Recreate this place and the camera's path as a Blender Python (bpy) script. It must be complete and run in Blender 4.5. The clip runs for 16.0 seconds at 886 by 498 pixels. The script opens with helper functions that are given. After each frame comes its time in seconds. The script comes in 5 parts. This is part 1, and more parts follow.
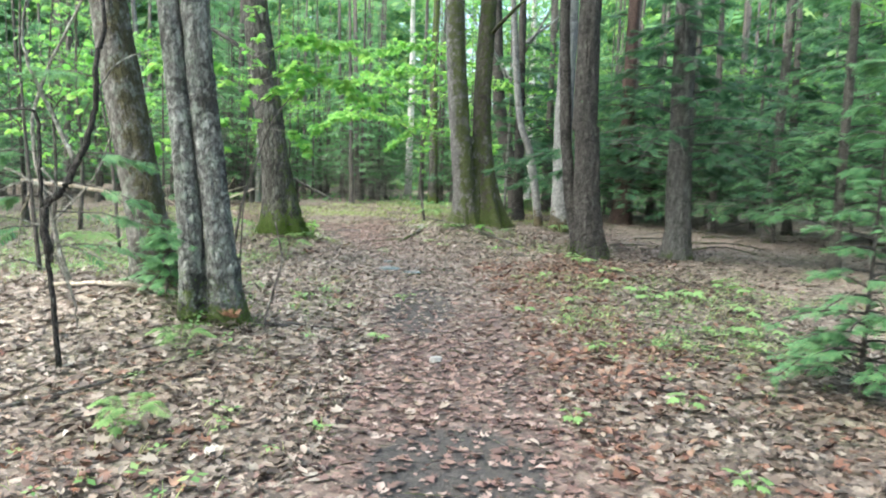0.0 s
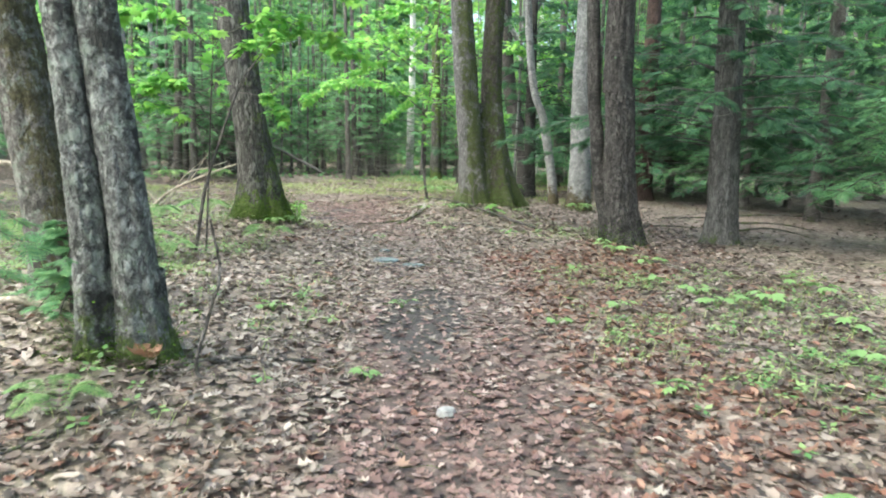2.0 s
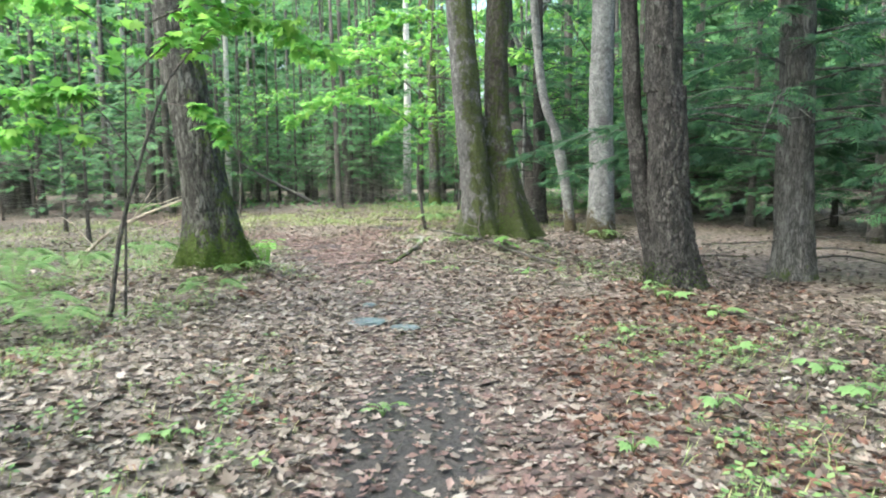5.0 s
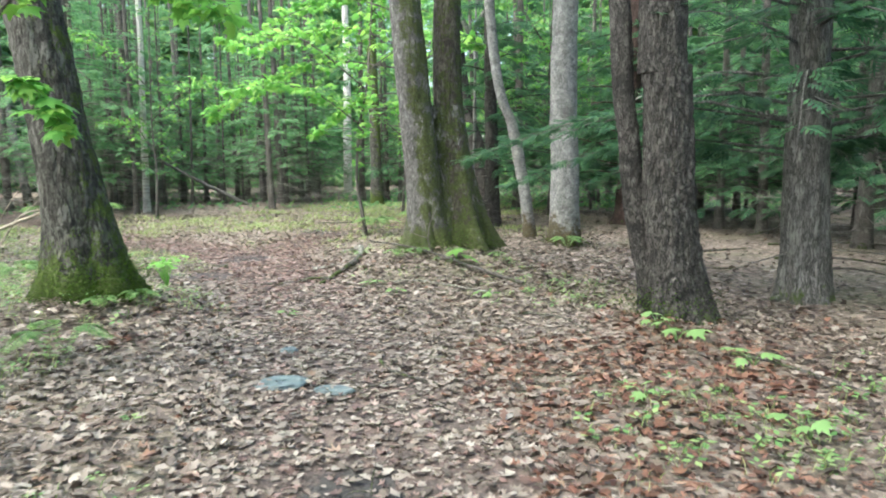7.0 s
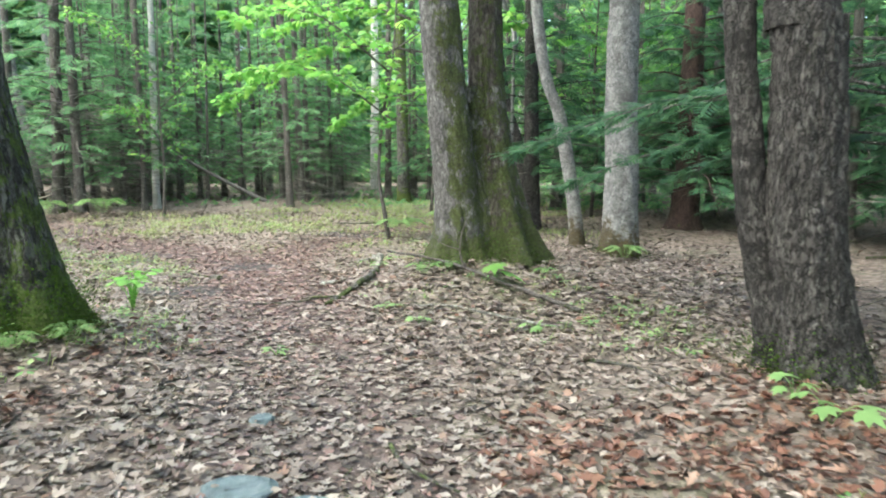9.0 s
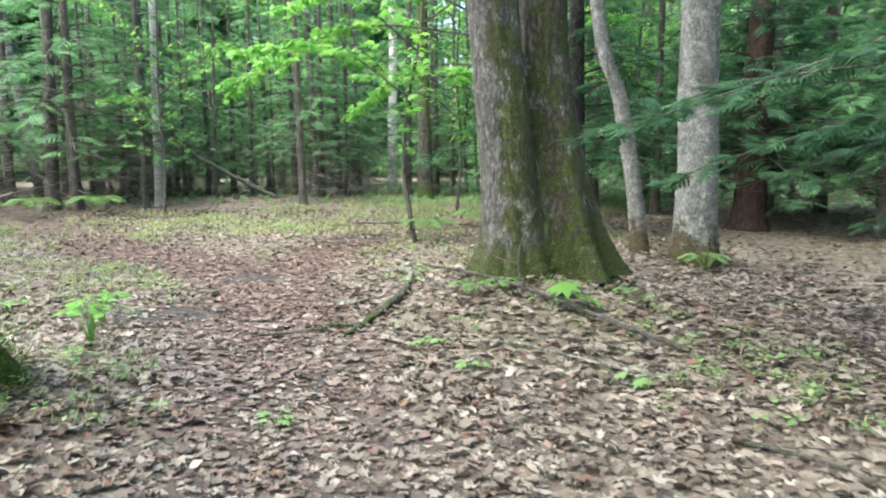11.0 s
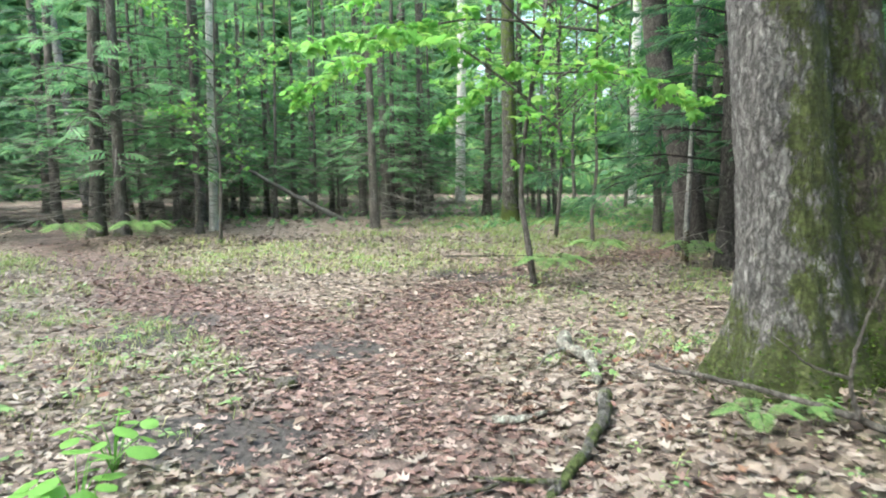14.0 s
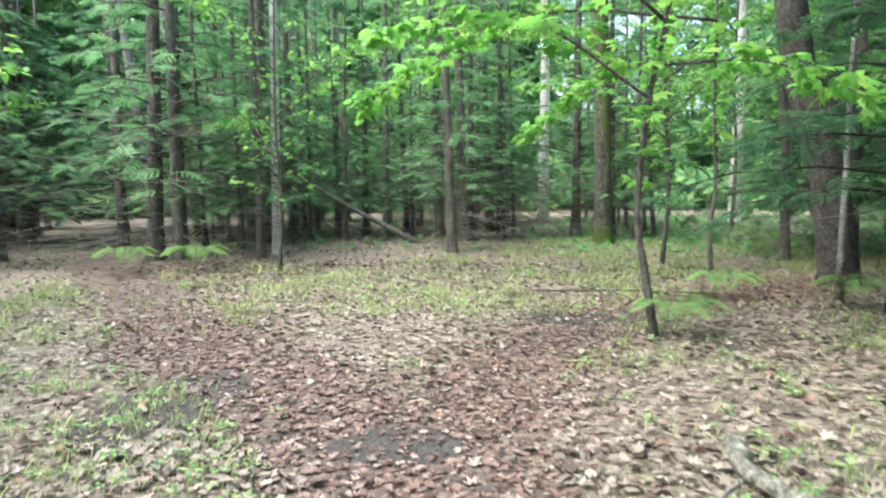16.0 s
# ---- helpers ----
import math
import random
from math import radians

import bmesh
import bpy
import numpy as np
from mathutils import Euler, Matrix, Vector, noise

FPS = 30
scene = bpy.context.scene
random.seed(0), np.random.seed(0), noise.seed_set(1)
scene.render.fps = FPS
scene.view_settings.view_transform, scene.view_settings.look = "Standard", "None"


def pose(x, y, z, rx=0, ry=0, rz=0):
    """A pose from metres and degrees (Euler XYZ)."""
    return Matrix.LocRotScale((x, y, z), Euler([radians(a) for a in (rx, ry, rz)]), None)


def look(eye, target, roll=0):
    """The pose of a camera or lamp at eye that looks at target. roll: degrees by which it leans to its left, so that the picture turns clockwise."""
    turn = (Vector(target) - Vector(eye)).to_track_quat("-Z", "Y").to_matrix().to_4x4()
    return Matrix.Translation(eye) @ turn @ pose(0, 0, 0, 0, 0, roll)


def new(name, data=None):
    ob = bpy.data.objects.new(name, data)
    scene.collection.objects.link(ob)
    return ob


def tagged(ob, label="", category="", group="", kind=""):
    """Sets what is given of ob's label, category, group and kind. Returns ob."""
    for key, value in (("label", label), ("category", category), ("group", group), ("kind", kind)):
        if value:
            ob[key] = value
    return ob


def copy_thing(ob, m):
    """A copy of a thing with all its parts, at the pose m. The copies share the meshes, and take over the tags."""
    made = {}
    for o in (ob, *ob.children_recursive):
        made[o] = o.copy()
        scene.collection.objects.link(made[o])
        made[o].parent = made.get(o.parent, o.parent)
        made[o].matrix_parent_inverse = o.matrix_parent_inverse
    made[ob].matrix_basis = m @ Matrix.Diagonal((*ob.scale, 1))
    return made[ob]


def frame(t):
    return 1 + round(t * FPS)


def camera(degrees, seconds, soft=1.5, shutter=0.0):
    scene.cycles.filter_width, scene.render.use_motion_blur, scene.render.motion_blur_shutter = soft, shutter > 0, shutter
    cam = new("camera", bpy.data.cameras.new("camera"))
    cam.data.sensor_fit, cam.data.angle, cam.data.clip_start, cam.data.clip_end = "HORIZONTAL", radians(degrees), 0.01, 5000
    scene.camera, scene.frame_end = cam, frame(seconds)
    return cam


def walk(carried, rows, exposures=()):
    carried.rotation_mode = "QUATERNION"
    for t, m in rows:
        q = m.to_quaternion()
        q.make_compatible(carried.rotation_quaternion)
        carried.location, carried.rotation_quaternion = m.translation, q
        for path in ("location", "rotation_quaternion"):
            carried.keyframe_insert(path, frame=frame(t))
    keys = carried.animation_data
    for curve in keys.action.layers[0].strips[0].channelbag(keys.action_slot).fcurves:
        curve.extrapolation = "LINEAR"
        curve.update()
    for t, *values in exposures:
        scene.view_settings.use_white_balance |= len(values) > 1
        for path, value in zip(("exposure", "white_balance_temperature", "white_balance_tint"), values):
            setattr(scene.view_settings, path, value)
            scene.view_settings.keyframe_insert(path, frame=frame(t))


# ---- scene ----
cam = camera(64.5, 16.0, 1.9, 0.4)
EXPOSE = 2.4
METRES, EYE, TILT, LEAN, TURN = 13.9, 1.5, 0.0, 0.0, 0.0
ROWS = [
    (0.0, 0.0, 0.0, 0.0, 0.2, -6.34, -1.78),
    (0.5, -0.0023, 0.0323, -0.004, 1.65, -8.49, -2.14),
    (1.0, -0.0035, 0.066, -0.0029, 0.8, -9.03, -1.45),
    (1.5, -0.003, 0.0992, -0.0004, 0.7, -8.74, -1.79),
    (2.0, -0.0043, 0.1305, -0.0024, 0.37, -8.44, -1.35),
    (2.5, -0.0054, 0.1546, -0.0015, 1.87, -7.93, -0.41),
    (3.0, -0.0032, 0.1809, -0.0015, 6.51, -8.07, 0.05),
    (3.5, -0.0047, 0.207, -0.0031, 6.38, -8.09, 0.17),
    (4.0, -0.0033, 0.2366, -0.0016, 1.78, -8.06, 0.76),
    (4.5, -0.0008, 0.2668, -0.0017, 1.4, -6.09, -0.02),
    (5.0, -0.004, 0.2956, -0.0042, 0.31, -6.58, 0.37),
    (7.5, -0.0033, 0.4554, -0.0003, -5.03, -7.12, 0.13),
    (8.0, -0.0002, 0.4851, -0.0031, -5.45, -7.29, -0.0),
    (8.5, 0.0001, 0.5166, -0.0016, -4.8, -7.03, 0.22),
    (9.0, 0.0011, 0.5517, -0.0026, -1.85, -7.29, -0.09),
    (11.5, -0.0283, 0.7048, -0.007, 0.06, -7.79, 0.1),
    (12.0, -0.0422, 0.7382, -0.0048, 5.16, -7.85, 0.27),
    (12.5, -0.0609, 0.7653, -0.004, 4.77, -7.2, 0.43),
    (13.0, -0.0729, 0.7905, -0.0033, 3.39, -7.56, 1.57),
    (13.5, -0.0799, 0.8216, -0.001, 3.53, -6.89, 1.0),
    (14.0, -0.0869, 0.8532, -0.0031, 3.26, -6.52, 0.25),
    (14.5, -0.0892, 0.885, -0.0018, 2.86, -6.52, 0.58),
    (15.0, -0.0909, 0.9202, 0.0, 7.57, -7.11, 0.24),
    (15.5, -0.0977, 0.9514, -0.0001, 7.87, -7.17, 0.77),
    (16.0, -0.105, 0.9793, 0.0001, 9.57, -5.29, 0.71),
]
walk(cam, [(t, pose(0, 0, EYE, TILT, LEAN, TURN) @ pose(METRES * x, METRES * y, METRES * z, 90 + pitch, roll, yaw)) for t, x, y, z, yaw, pitch, roll in ROWS],
     exposures=[(0.0, EXPOSE + 0.14, 6250, 3), (6.0, EXPOSE + 0.18, 6250, 3), (11.0, EXPOSE + 0.13, 6250, 3), (16.0, EXPOSE + 0.12, 6250, 3)])

# ---- light ----
world = bpy.data.worlds.new("sky")
scene.world = world
world.use_nodes = True
_nt = world.node_tree
_sky = _nt.nodes.new("ShaderNodeTexSky")
_sky.sky_type = "NISHITA"
_sky.sun_disc = False
_sky.sun_elevation, _sky.sun_rotation = radians(58), radians(240)
_sky.air_density, _sky.dust_density, _sky.ozone_density = 1.0, 6.0, 1.0
_bg = _nt.nodes["Background"]
_bg.inputs["Strength"].default_value = 0.15
_nt.links.new(_sky.outputs["Color"], _bg.inputs["Color"])
_sun = bpy.data.lights.new("sun", "SUN")
_sun.energy, _sun.angle, _sun.color = 1.5, radians(70), (1.0, 0.98, 0.95)
new("sun", _sun).matrix_world = look((-11.5, -6.6, 21), (0, 0, 0))

# ---- numbers of the plan ----
RNG = np.random.default_rng(7)
PATH = [(0.1, -8), (0.1, 0), (0.1, 5), (-0.1, 9), (-0.5, 11.5), (-1.4, 14.5), (-2.2, 17.2)]
FORK_L = [(-2.2, 17.2), (-5.5, 20.4), (-10.0, 25.5), (-14.5, 32.5), (-19.0, 41.0)]
FORK_R = [(-2.2, 17.2), (-1.9, 19.5), (-0.8, 21.8), (1.9, 24.2), (6.0, 27.0), (12.0, 29.0)]
# centre, half sizes
MUD = [(0.1, 3.5, 0.5, 0.7), (-0.25, 8.0, 0.42, 1.5), (-4.2, 18.1, 0.45, 1.0), (-2.7, 15.5, 0.6, 0.45),
       (-1.1, 21.6, 1.0, 0.45), (-2.4, 17.6, 0.5, 0.3), (0.3, 1.0, 0.3, 0.4)]
MOUNDS = [(-2.0, 5.75, 1.0, 0.16), (-3.4, 7.0, 1.5, 0.3), (-3.05, 12.6, 1.3, 0.26), (0.65, 15.6, 1.25, 0.33), (2.4, 11.75, 0.8, 0.1),
          (-0.7, 16.8, 0.9, 0.06), (-5.0, 9.0, 2.5, 0.1), (-5.0, 30.0, 6.0, 0.15), (2.3, 18.3, 0.9, 0.1)]
GREEN = [(2.4, 7.6, 1.3, 2.8, 1.0), (3.7, 9.2, 1.6, 1.6, 0.9), (-5.4, 12.6, 2.3, 3.4, 1.3), (-4.6, 9.0, 1.3, 1.6, 1.0),
         (-5.2, 16.6, 2.6, 2.4, 1.1), (-3.3, 10.9, 0.8, 1.0, 0.8), (-3.0, 23.6, 5.5, 1.9, 1.2), (-7.3, 21.2, 2.5, 1.7, 1.4),
         (1.4, 28.0, 4.0, 4.0, 1.2), (-1.0, 25.2, 3.4, 2.2, 1.2), (0.3, 14.9, 1.3, 0.6, 0.8), (0.1, 17.6, 1.0, 1.5, 1.0),
         (1.7, 13.6, 0.9, 1.2, 0.7), (-1.6, 7.0, 0.6, 2.6, 0.5), (-2.9, 13.2, 1.2, 1.0, 1.0), (-0.6, 20.6, 0.8, 0.6, 1.5),
         (-9.0, 17.0, 3.0, 6.0, 0.8), (1.4, 9.4, 0.5, 1.2, 0.5), (2.2, 20.5, 1.6, 1.4, 0.9), (-1.5, 3.5, 0.9, 1.5, 0.3),
         (-4.3, 8.8, 1.8, 2.2, 1.8), (-3.7, 11.3, 1.3, 2.0, 1.5), (-1.2, 19.2, 1.6, 0.9, 0.6), (-2.2, 22.0, 2.5, 1.0, 1.2)]


RUST = [(1.25, 7.6, 0.9, 3.4, 0.75), (1.9, 10.6, 1.0, 1.4, 0.85), (0.75, 10.6, 0.5, 1.2, 0.8), (1.5, 4.2, 1.0, 1.6, 0.35), (-1.7, 5.0, 0.8, 0.6, 0.3), (-0.3, 16.2, 0.8, 1.0, 0.3), (0.2, 5.4, 0.5, 2.0, 0.5)]
# Where more of the leaves are brown, which darkens the ground there
BROWN = [(2.6, 9.0, 1.7, 3.0, 0.85), (-1.5, 2.6, 3.2, 2.3, 0.6), (2.6, 4.0, 2.4, 3.2, 0.95), (4.5, 9.0, 1.6, 3.5, 0.5), (7.0, 15.0, 3.6, 6.0, 0.75), (4.5, 20.5, 2.0, 3.0, 0.6), (-9.0, 26.5, 4.0, 5.0, 0.7), (2.8, 23.0, 1.4, 1.6, 0.6)]


def line_distance(x, y, line):
    x, y = np.asarray(x, float), np.asarray(y, float)
    best = np.full(np.broadcast(x, y).shape, 1e9)
    for (ax, ay), (bx, by) in zip(line[:-1], line[1:]):
        dx, dy = bx - ax, by - ay
        u = np.clip(((x - ax) * dx + (y - ay) * dy) / (dx * dx + dy * dy), 0, 1)
        best = np.minimum(best, np.hypot(x - ax - u * dx, y - ay - u * dy))
    return best


def path_distance(x, y):
    return np.minimum(np.minimum(line_distance(x, y, PATH), line_distance(x, y, FORK_L) + 0.1), line_distance(x, y, FORK_R) + 0.25)


def ground_z(x, y):
    x, y = np.asarray(x, float), np.asarray(y, float)
    z = -0.07 * np.exp(-(path_distance(x, y) / 0.9) ** 2)
    for cx, cy, r, h in MOUNDS:
        z = z + h * np.exp(-((x - cx) ** 2 + (y - cy) ** 2) / (r * r))
    z = z + 0.022 * np.sin(1.9 * x + 0.6 * y) * np.sin(1.5 * y - 0.4 * x) + 0.012 * np.sin(4.3 * x - 1.0) * np.sin(3.7 * y + 0.5 * x)
    return z


def gz(x, y):
    return float(ground_z(x, y))


def inside(x, y, spots):
    out = np.zeros(np.shape(x))
    for cx, cy, rx, ry, *w in spots:
        d = ((x - cx) / rx) ** 2 + ((y - cy) / ry) ** 2
        out = np.maximum(out, (w[0] if w else 1.0) * np.clip(1.6 - 1.2 * d, 0, 1))
    return out


# ---- materials ----
def nodes_of(name):
    m = bpy.data.materials.new(name)
    m.use_nodes = True
    t = m.node_tree
    return m, t, t.nodes["Principled BSDF"], t.nodes["Material Output"]


def add(t, kind, **inputs):
    n = t.nodes.new(kind)
    for k, v in inputs.items():
        n.inputs[k.replace("_", " ")].default_value = v
    return n


def ramp(t, stops, source):
    n = t.nodes.new("ShaderNodeValToRGB")
    el = n.color_ramp.elements
    while len(el) < len(stops):
        el.new(0.5)
    for e, (p, c) in zip(el, stops):
        e.position, e.color = p, (*c, 1) if len(c) == 3 else c
    t.links.new(source, n.inputs["Fac"])
    return n.outputs["Color"]


def mix(t, fac, a, b, mode="MIX"):
    n = t.nodes.new("ShaderNodeMix")
    n.data_type, n.blend_type = "RGBA", mode
    for sock, v in ((n.inputs[0], fac), (n.inputs[6], a), (n.inputs[7], b)):
        if isinstance(v, bpy.types.NodeSocket):
            t.links.new(v, sock)
        else:
            sock.default_value = v if isinstance(v, float) else (*v, 1)
    return n.outputs[2]


def calc(t, op, a, b=0.0, clamp=False):
    n = t.nodes.new("ShaderNodeMath")
    n.operation, n.use_clamp = op, clamp
    for sock, v in zip(n.inputs, (a, b)):
        if isinstance(v, bpy.types.NodeSocket):
            t.links.new(v, sock)
        else:
            sock.default_value = v
    return n.outputs[0]


def coords(t, scale=(1, 1, 1)):
    c = t.nodes.new("ShaderNodeTexCoord")
    m = t.nodes.new("ShaderNodeMapping")
    m.inputs["Scale"].default_value = scale
    t.links.new(c.outputs["Object"], m.inputs["Vector"])
    return c.outputs["Object"], m.outputs["Vector"]


def noise_tex(t, vec, scale, detail=4.0, rough=0.6):
    n = add(t, "ShaderNodeTexNoise", Scale=scale, Detail=detail, Roughness=rough)
    t.links.new(vec, n.inputs["Vector"])
    return n.outputs["Fac"]


def bump(t, bsdf, height, strength, dist):
    b = add(t, "ShaderNodeBump", Strength=strength, Distance=dist)
    t.links.new(height, b.inputs["Height"])
    t.links.new(b.outputs["Normal"], bsdf.inputs["Normal"])


def bark(name, dark, light, pale, scale=1.0, stretch=0.22, cracks=0.5, moss_top=0.3, moss_side=0.0, pale_amount=0.5,
         moss=(0.06, 0.085, 0.018), moss_x=0.0, lean=0.0, blotch=0.5, lichen=(0.2, 0.24, 0.19), lichen_amount=0.0):
    """Bark with upright cracks, pale crusts, dark blotches, grey-green lichen and moss."""
    m, t, bsdf, _ = nodes_of(name)
    ob, _ = coords(t)
    wob = t.nodes.new("ShaderNodeVectorMath")
    wob.operation = "MULTIPLY_ADD"
    nz = add(t, "ShaderNodeTexNoise", Scale=11.0, Detail=4.0)
    t.links.new(ob, nz.inputs["Vector"])
    t.links.new(nz.outputs["Color"], wob.inputs[0])
    wob.inputs[1].default_value = (0.06, 0.06, 0.1)
    t.links.new(ob, wob.inputs[2])
    tall = t.nodes.new("ShaderNodeMapping")
    tall.inputs["Scale"].default_value = (1, 1, stretch)
    t.links.new(wob.outputs[0], tall.inputs["Vector"])
    st = tall.outputs["Vector"]
    fine = noise_tex(t, st, 55 * scale, 8, 0.72)
    broad = noise_tex(t, ob, 3.6, 8, 0.74)
    patch = noise_tex(t, st, 17.0, 8, 0.78)
    crack = calc(t, "ABSOLUTE", calc(t, "SUBTRACT", noise_tex(t, st, 19 * scale, 6, 0.68), 0.5))
    edge = ramp(t, [(0.0, (0, 0, 0)), (0.06, (1, 1, 1))], crack)
    base = ramp(t, [(0.3, dark), (0.54, light), (0.78, tuple(0.4 * a + 0.6 * b for a, b in zip(light, pale)))],
                fine)
    base = mix(t, calc(t, "MULTIPLY", ramp(t, [(0.52, (0, 0, 0)), (0.6, (1, 1, 1))], patch), pale_amount), base, pale)
    if lichen_amount:
        spots = noise_tex(t, ob, 9.0, 8, 0.78)
        base = mix(t, calc(t, "MULTIPLY", ramp(t, [(0.52, (0, 0, 0)), (0.56, (1, 1, 1))], spots), lichen_amount), base, lichen)
    base = mix(t, calc(t, "MULTIPLY", ramp(t, [(0.42, (1, 1, 1)), (0.48, (0, 0, 0))], broad), blotch), base, tuple(0.75 * c for c in dark))
    base = mix(t, calc(t, "MULTIPLY", calc(t, "SUBTRACT", 1.0, edge), cracks), base, tuple(0.4 * c for c in dark))
    sep = t.nodes.new("ShaderNodeSeparateXYZ")
    t.links.new(ob, sep.inputs[0])
    low = calc(t, "MULTIPLY", calc(t, "SUBTRACT", moss_top, sep.outputs["Z"]), 2.0)
    across = calc(t, "ADD", calc(t, "SUBTRACT", sep.outputs["X"], moss_x), calc(t, "MULTIPLY", sep.outputs["Z"], lean))
    side = calc(t, "MINIMUM", calc(t, "MULTIPLY", across, moss_side), 0.5)
    amount = calc(t, "MAXIMUM", low, side) if moss_side else calc(t, "MAXIMUM", low, -1.6)
    amount = calc(t, "ADD", amount, calc(t, "MULTIPLY", calc(t, "SUBTRACT", fine, 0.5), 2.6))
    amount = calc(t, "ADD", amount, calc(t, "MULTIPLY", calc(t, "SUBTRACT", noise_tex(t, ob, 6.5, 6, 0.62), 0.5), 3.0))
    mossy = ramp(t, [(0.22, (0, 0, 0)), (0.5, (1, 1, 1))], amount)
    green = ramp(t, [(0.3, tuple(0.4 * c for c in moss)), (0.55, moss), (0.75, tuple(2.0 * c for c in moss))], noise_tex(t, ob, 42.0, 5, 0.7))
    base = mix(t, calc(t, "MULTIPLY", mossy, 0.92), base, green)
    t.links.new(base, bsdf.inputs["Base Color"])
    bsdf.inputs["Roughness"].default_value = 0.88
    bsdf.inputs["Specular IOR Level"].default_value = 0.3
    bump(t, bsdf, mix(t, 0.4, fine, edge), 1.0, 0.022)
    return m


def leafy(name, stops, translucent=0.4, rough=0.45, gloss=0.35, single=False):
    """A thin leaf that lets light through; each leaf takes its own colour along the stops."""
    m, t, bsdf, out = nodes_of(name)
    geo = t.nodes.new("ShaderNodeNewGeometry")
    ob, _ = coords(t)
    info = t.nodes.new("ShaderNodeObjectInfo")
    col = ramp(t, stops, info.outputs["Random"] if single else geo.outputs["Random Per Island"])
    blotch = noise_tex(t, ob, 70.0, 5, 0.7)
    col = mix(t, calc(t, "MULTIPLY", blotch, 0.45), col, tuple(0.55 * c for c in stops[0][1]))
    t.links.new(col, bsdf.inputs["Base Color"])
    bsdf.inputs["Roughness"].default_value = rough
    bsdf.inputs["Specular IOR Level"].default_value = gloss
    if translucent:
        tr = t.nodes.new("ShaderNodeBsdfTranslucent")
        t.links.new(col, tr.inputs["Color"])
        mx = t.nodes.new("ShaderNodeMixShader")
        mx.inputs[0].default_value = translucent
        t.links.new(bsdf.outputs[0], mx.inputs[1])
        t.links.new(tr.outputs[0], mx.inputs[2])
        t.links.new(mx.outputs[0], out.inputs["Surface"])
    return m


def soil_colour(t, ob, spread, leaves, bare, cover):
    """Old leaves pressed into the soil (leaves: their colours), with bare humus showing between them."""
    leaf = ramp(t, leaves, spread)
    leaf = mix(t, calc(t, "MULTIPLY", noise_tex(t, ob, 45.0, 4), 0.6), leaf, bare)
    humus = ramp(t, [(0.3, tuple(0.5 * c for c in bare)), (0.7, tuple(1.3 * c for c in bare))], noise_tex(t, ob, 26.0, 6, 0.7))
    where = ramp(t, [(cover - 0.1, (0, 0, 0)), (cover + 0.1, (1, 1, 1))], noise_tex(t, ob, 3.0, 5))
    return mix(t, where, humus, leaf)


def ground_material():
    """Forest soil, trail soil and mud; the mesh says how trodden and how muddy each place is."""
    m, t, bsdf, _ = nodes_of("forest_ground")
    ob, _ = coords(t)
    wob = t.nodes.new("ShaderNodeVectorMath")
    wob.operation = "MULTIPLY_ADD"
    nz = add(t, "ShaderNodeTexNoise", Scale=14.0, Detail=3.0)
    t.links.new(ob, nz.inputs["Vector"])
    t.links.new(nz.outputs["Color"], wob.inputs[0])
    wob.inputs[1].default_value = (0.07, 0.07, 0.07)
    t.links.new(ob, wob.inputs[2])
    vor = add(t, "ShaderNodeTexVoronoi", Scale=16.0, Randomness=1.0)
    t.links.new(wob.outputs[0], vor.inputs["Vector"])
    sep = t.nodes.new("ShaderNodeSeparateColor")
    t.links.new(vor.outputs["Color"], sep.inputs[0])
    soil = soil_colour(t, ob, sep.outputs[0], [(0.0, (0.055, 0.04, 0.032)), (0.4, (0.13, 0.098, 0.08)), (0.75, (0.21, 0.17, 0.14)), (1.0, (0.33, 0.28, 0.24))], (0.042, 0.031, 0.025), 0.34)
    green = ramp(t, [(0.5, (0, 0, 0)), (0.66, (1, 1, 1))], noise_tex(t, ob, 0.55, 5, 0.7))
    soil = mix(t, calc(t, "MULTIPLY", green, 0.35), soil, (0.07, 0.1, 0.03))
    trail = soil_colour(t, ob, sep.outputs[0], [(0.0, (0.045, 0.031, 0.027)), (0.5, (0.105, 0.07, 0.06)), (1.0, (0.19, 0.14, 0.12))], (0.04, 0.03, 0.026), 0.44)
    mud = soil_colour(t, ob, sep.outputs[0], [(0.0, (0.022, 0.018, 0.017)), (1.0, (0.055, 0.042, 0.038))], (0.028, 0.024, 0.023), 0.6)
    col = soil
    for layer, top in (("trail", trail), ("mud", mud)):
        at = t.nodes.new("ShaderNodeAttribute")
        at.attribute_name = layer
        ragged = calc(t, "ADD", at.outputs["Fac"], calc(t, "MULTIPLY", calc(t, "SUBTRACT", noise_tex(t, ob, 7.0, 6, 0.7), 0.5), 1.3))
        col = mix(t, ramp(t, [(0.42, (0, 0, 0)), (0.58, (1, 1, 1))], ragged), col, top)
    t.links.new(col, bsdf.inputs["Base Color"])
    bsdf.inputs["Roughness"].default_value = 0.8
    bump(t, bsdf, mix(t, 0.5, noise_tex(t, ob, 40.0, 5), vor.outputs["Distance"]), 0.8, 0.03)
    return m


def stone_material(name, stops):
    m, t, bsdf, _ = nodes_of(name)
    ob, _ = coords(t)
    n = noise_tex(t, ob, 14.0, 6, 0.7)
    t.links.new(ramp(t, stops, n), bsdf.inputs["Base Color"])
    bsdf.inputs["Roughness"].default_value = 0.55
    bump(t, bsdf, n, 0.5, 0.02)
    return m


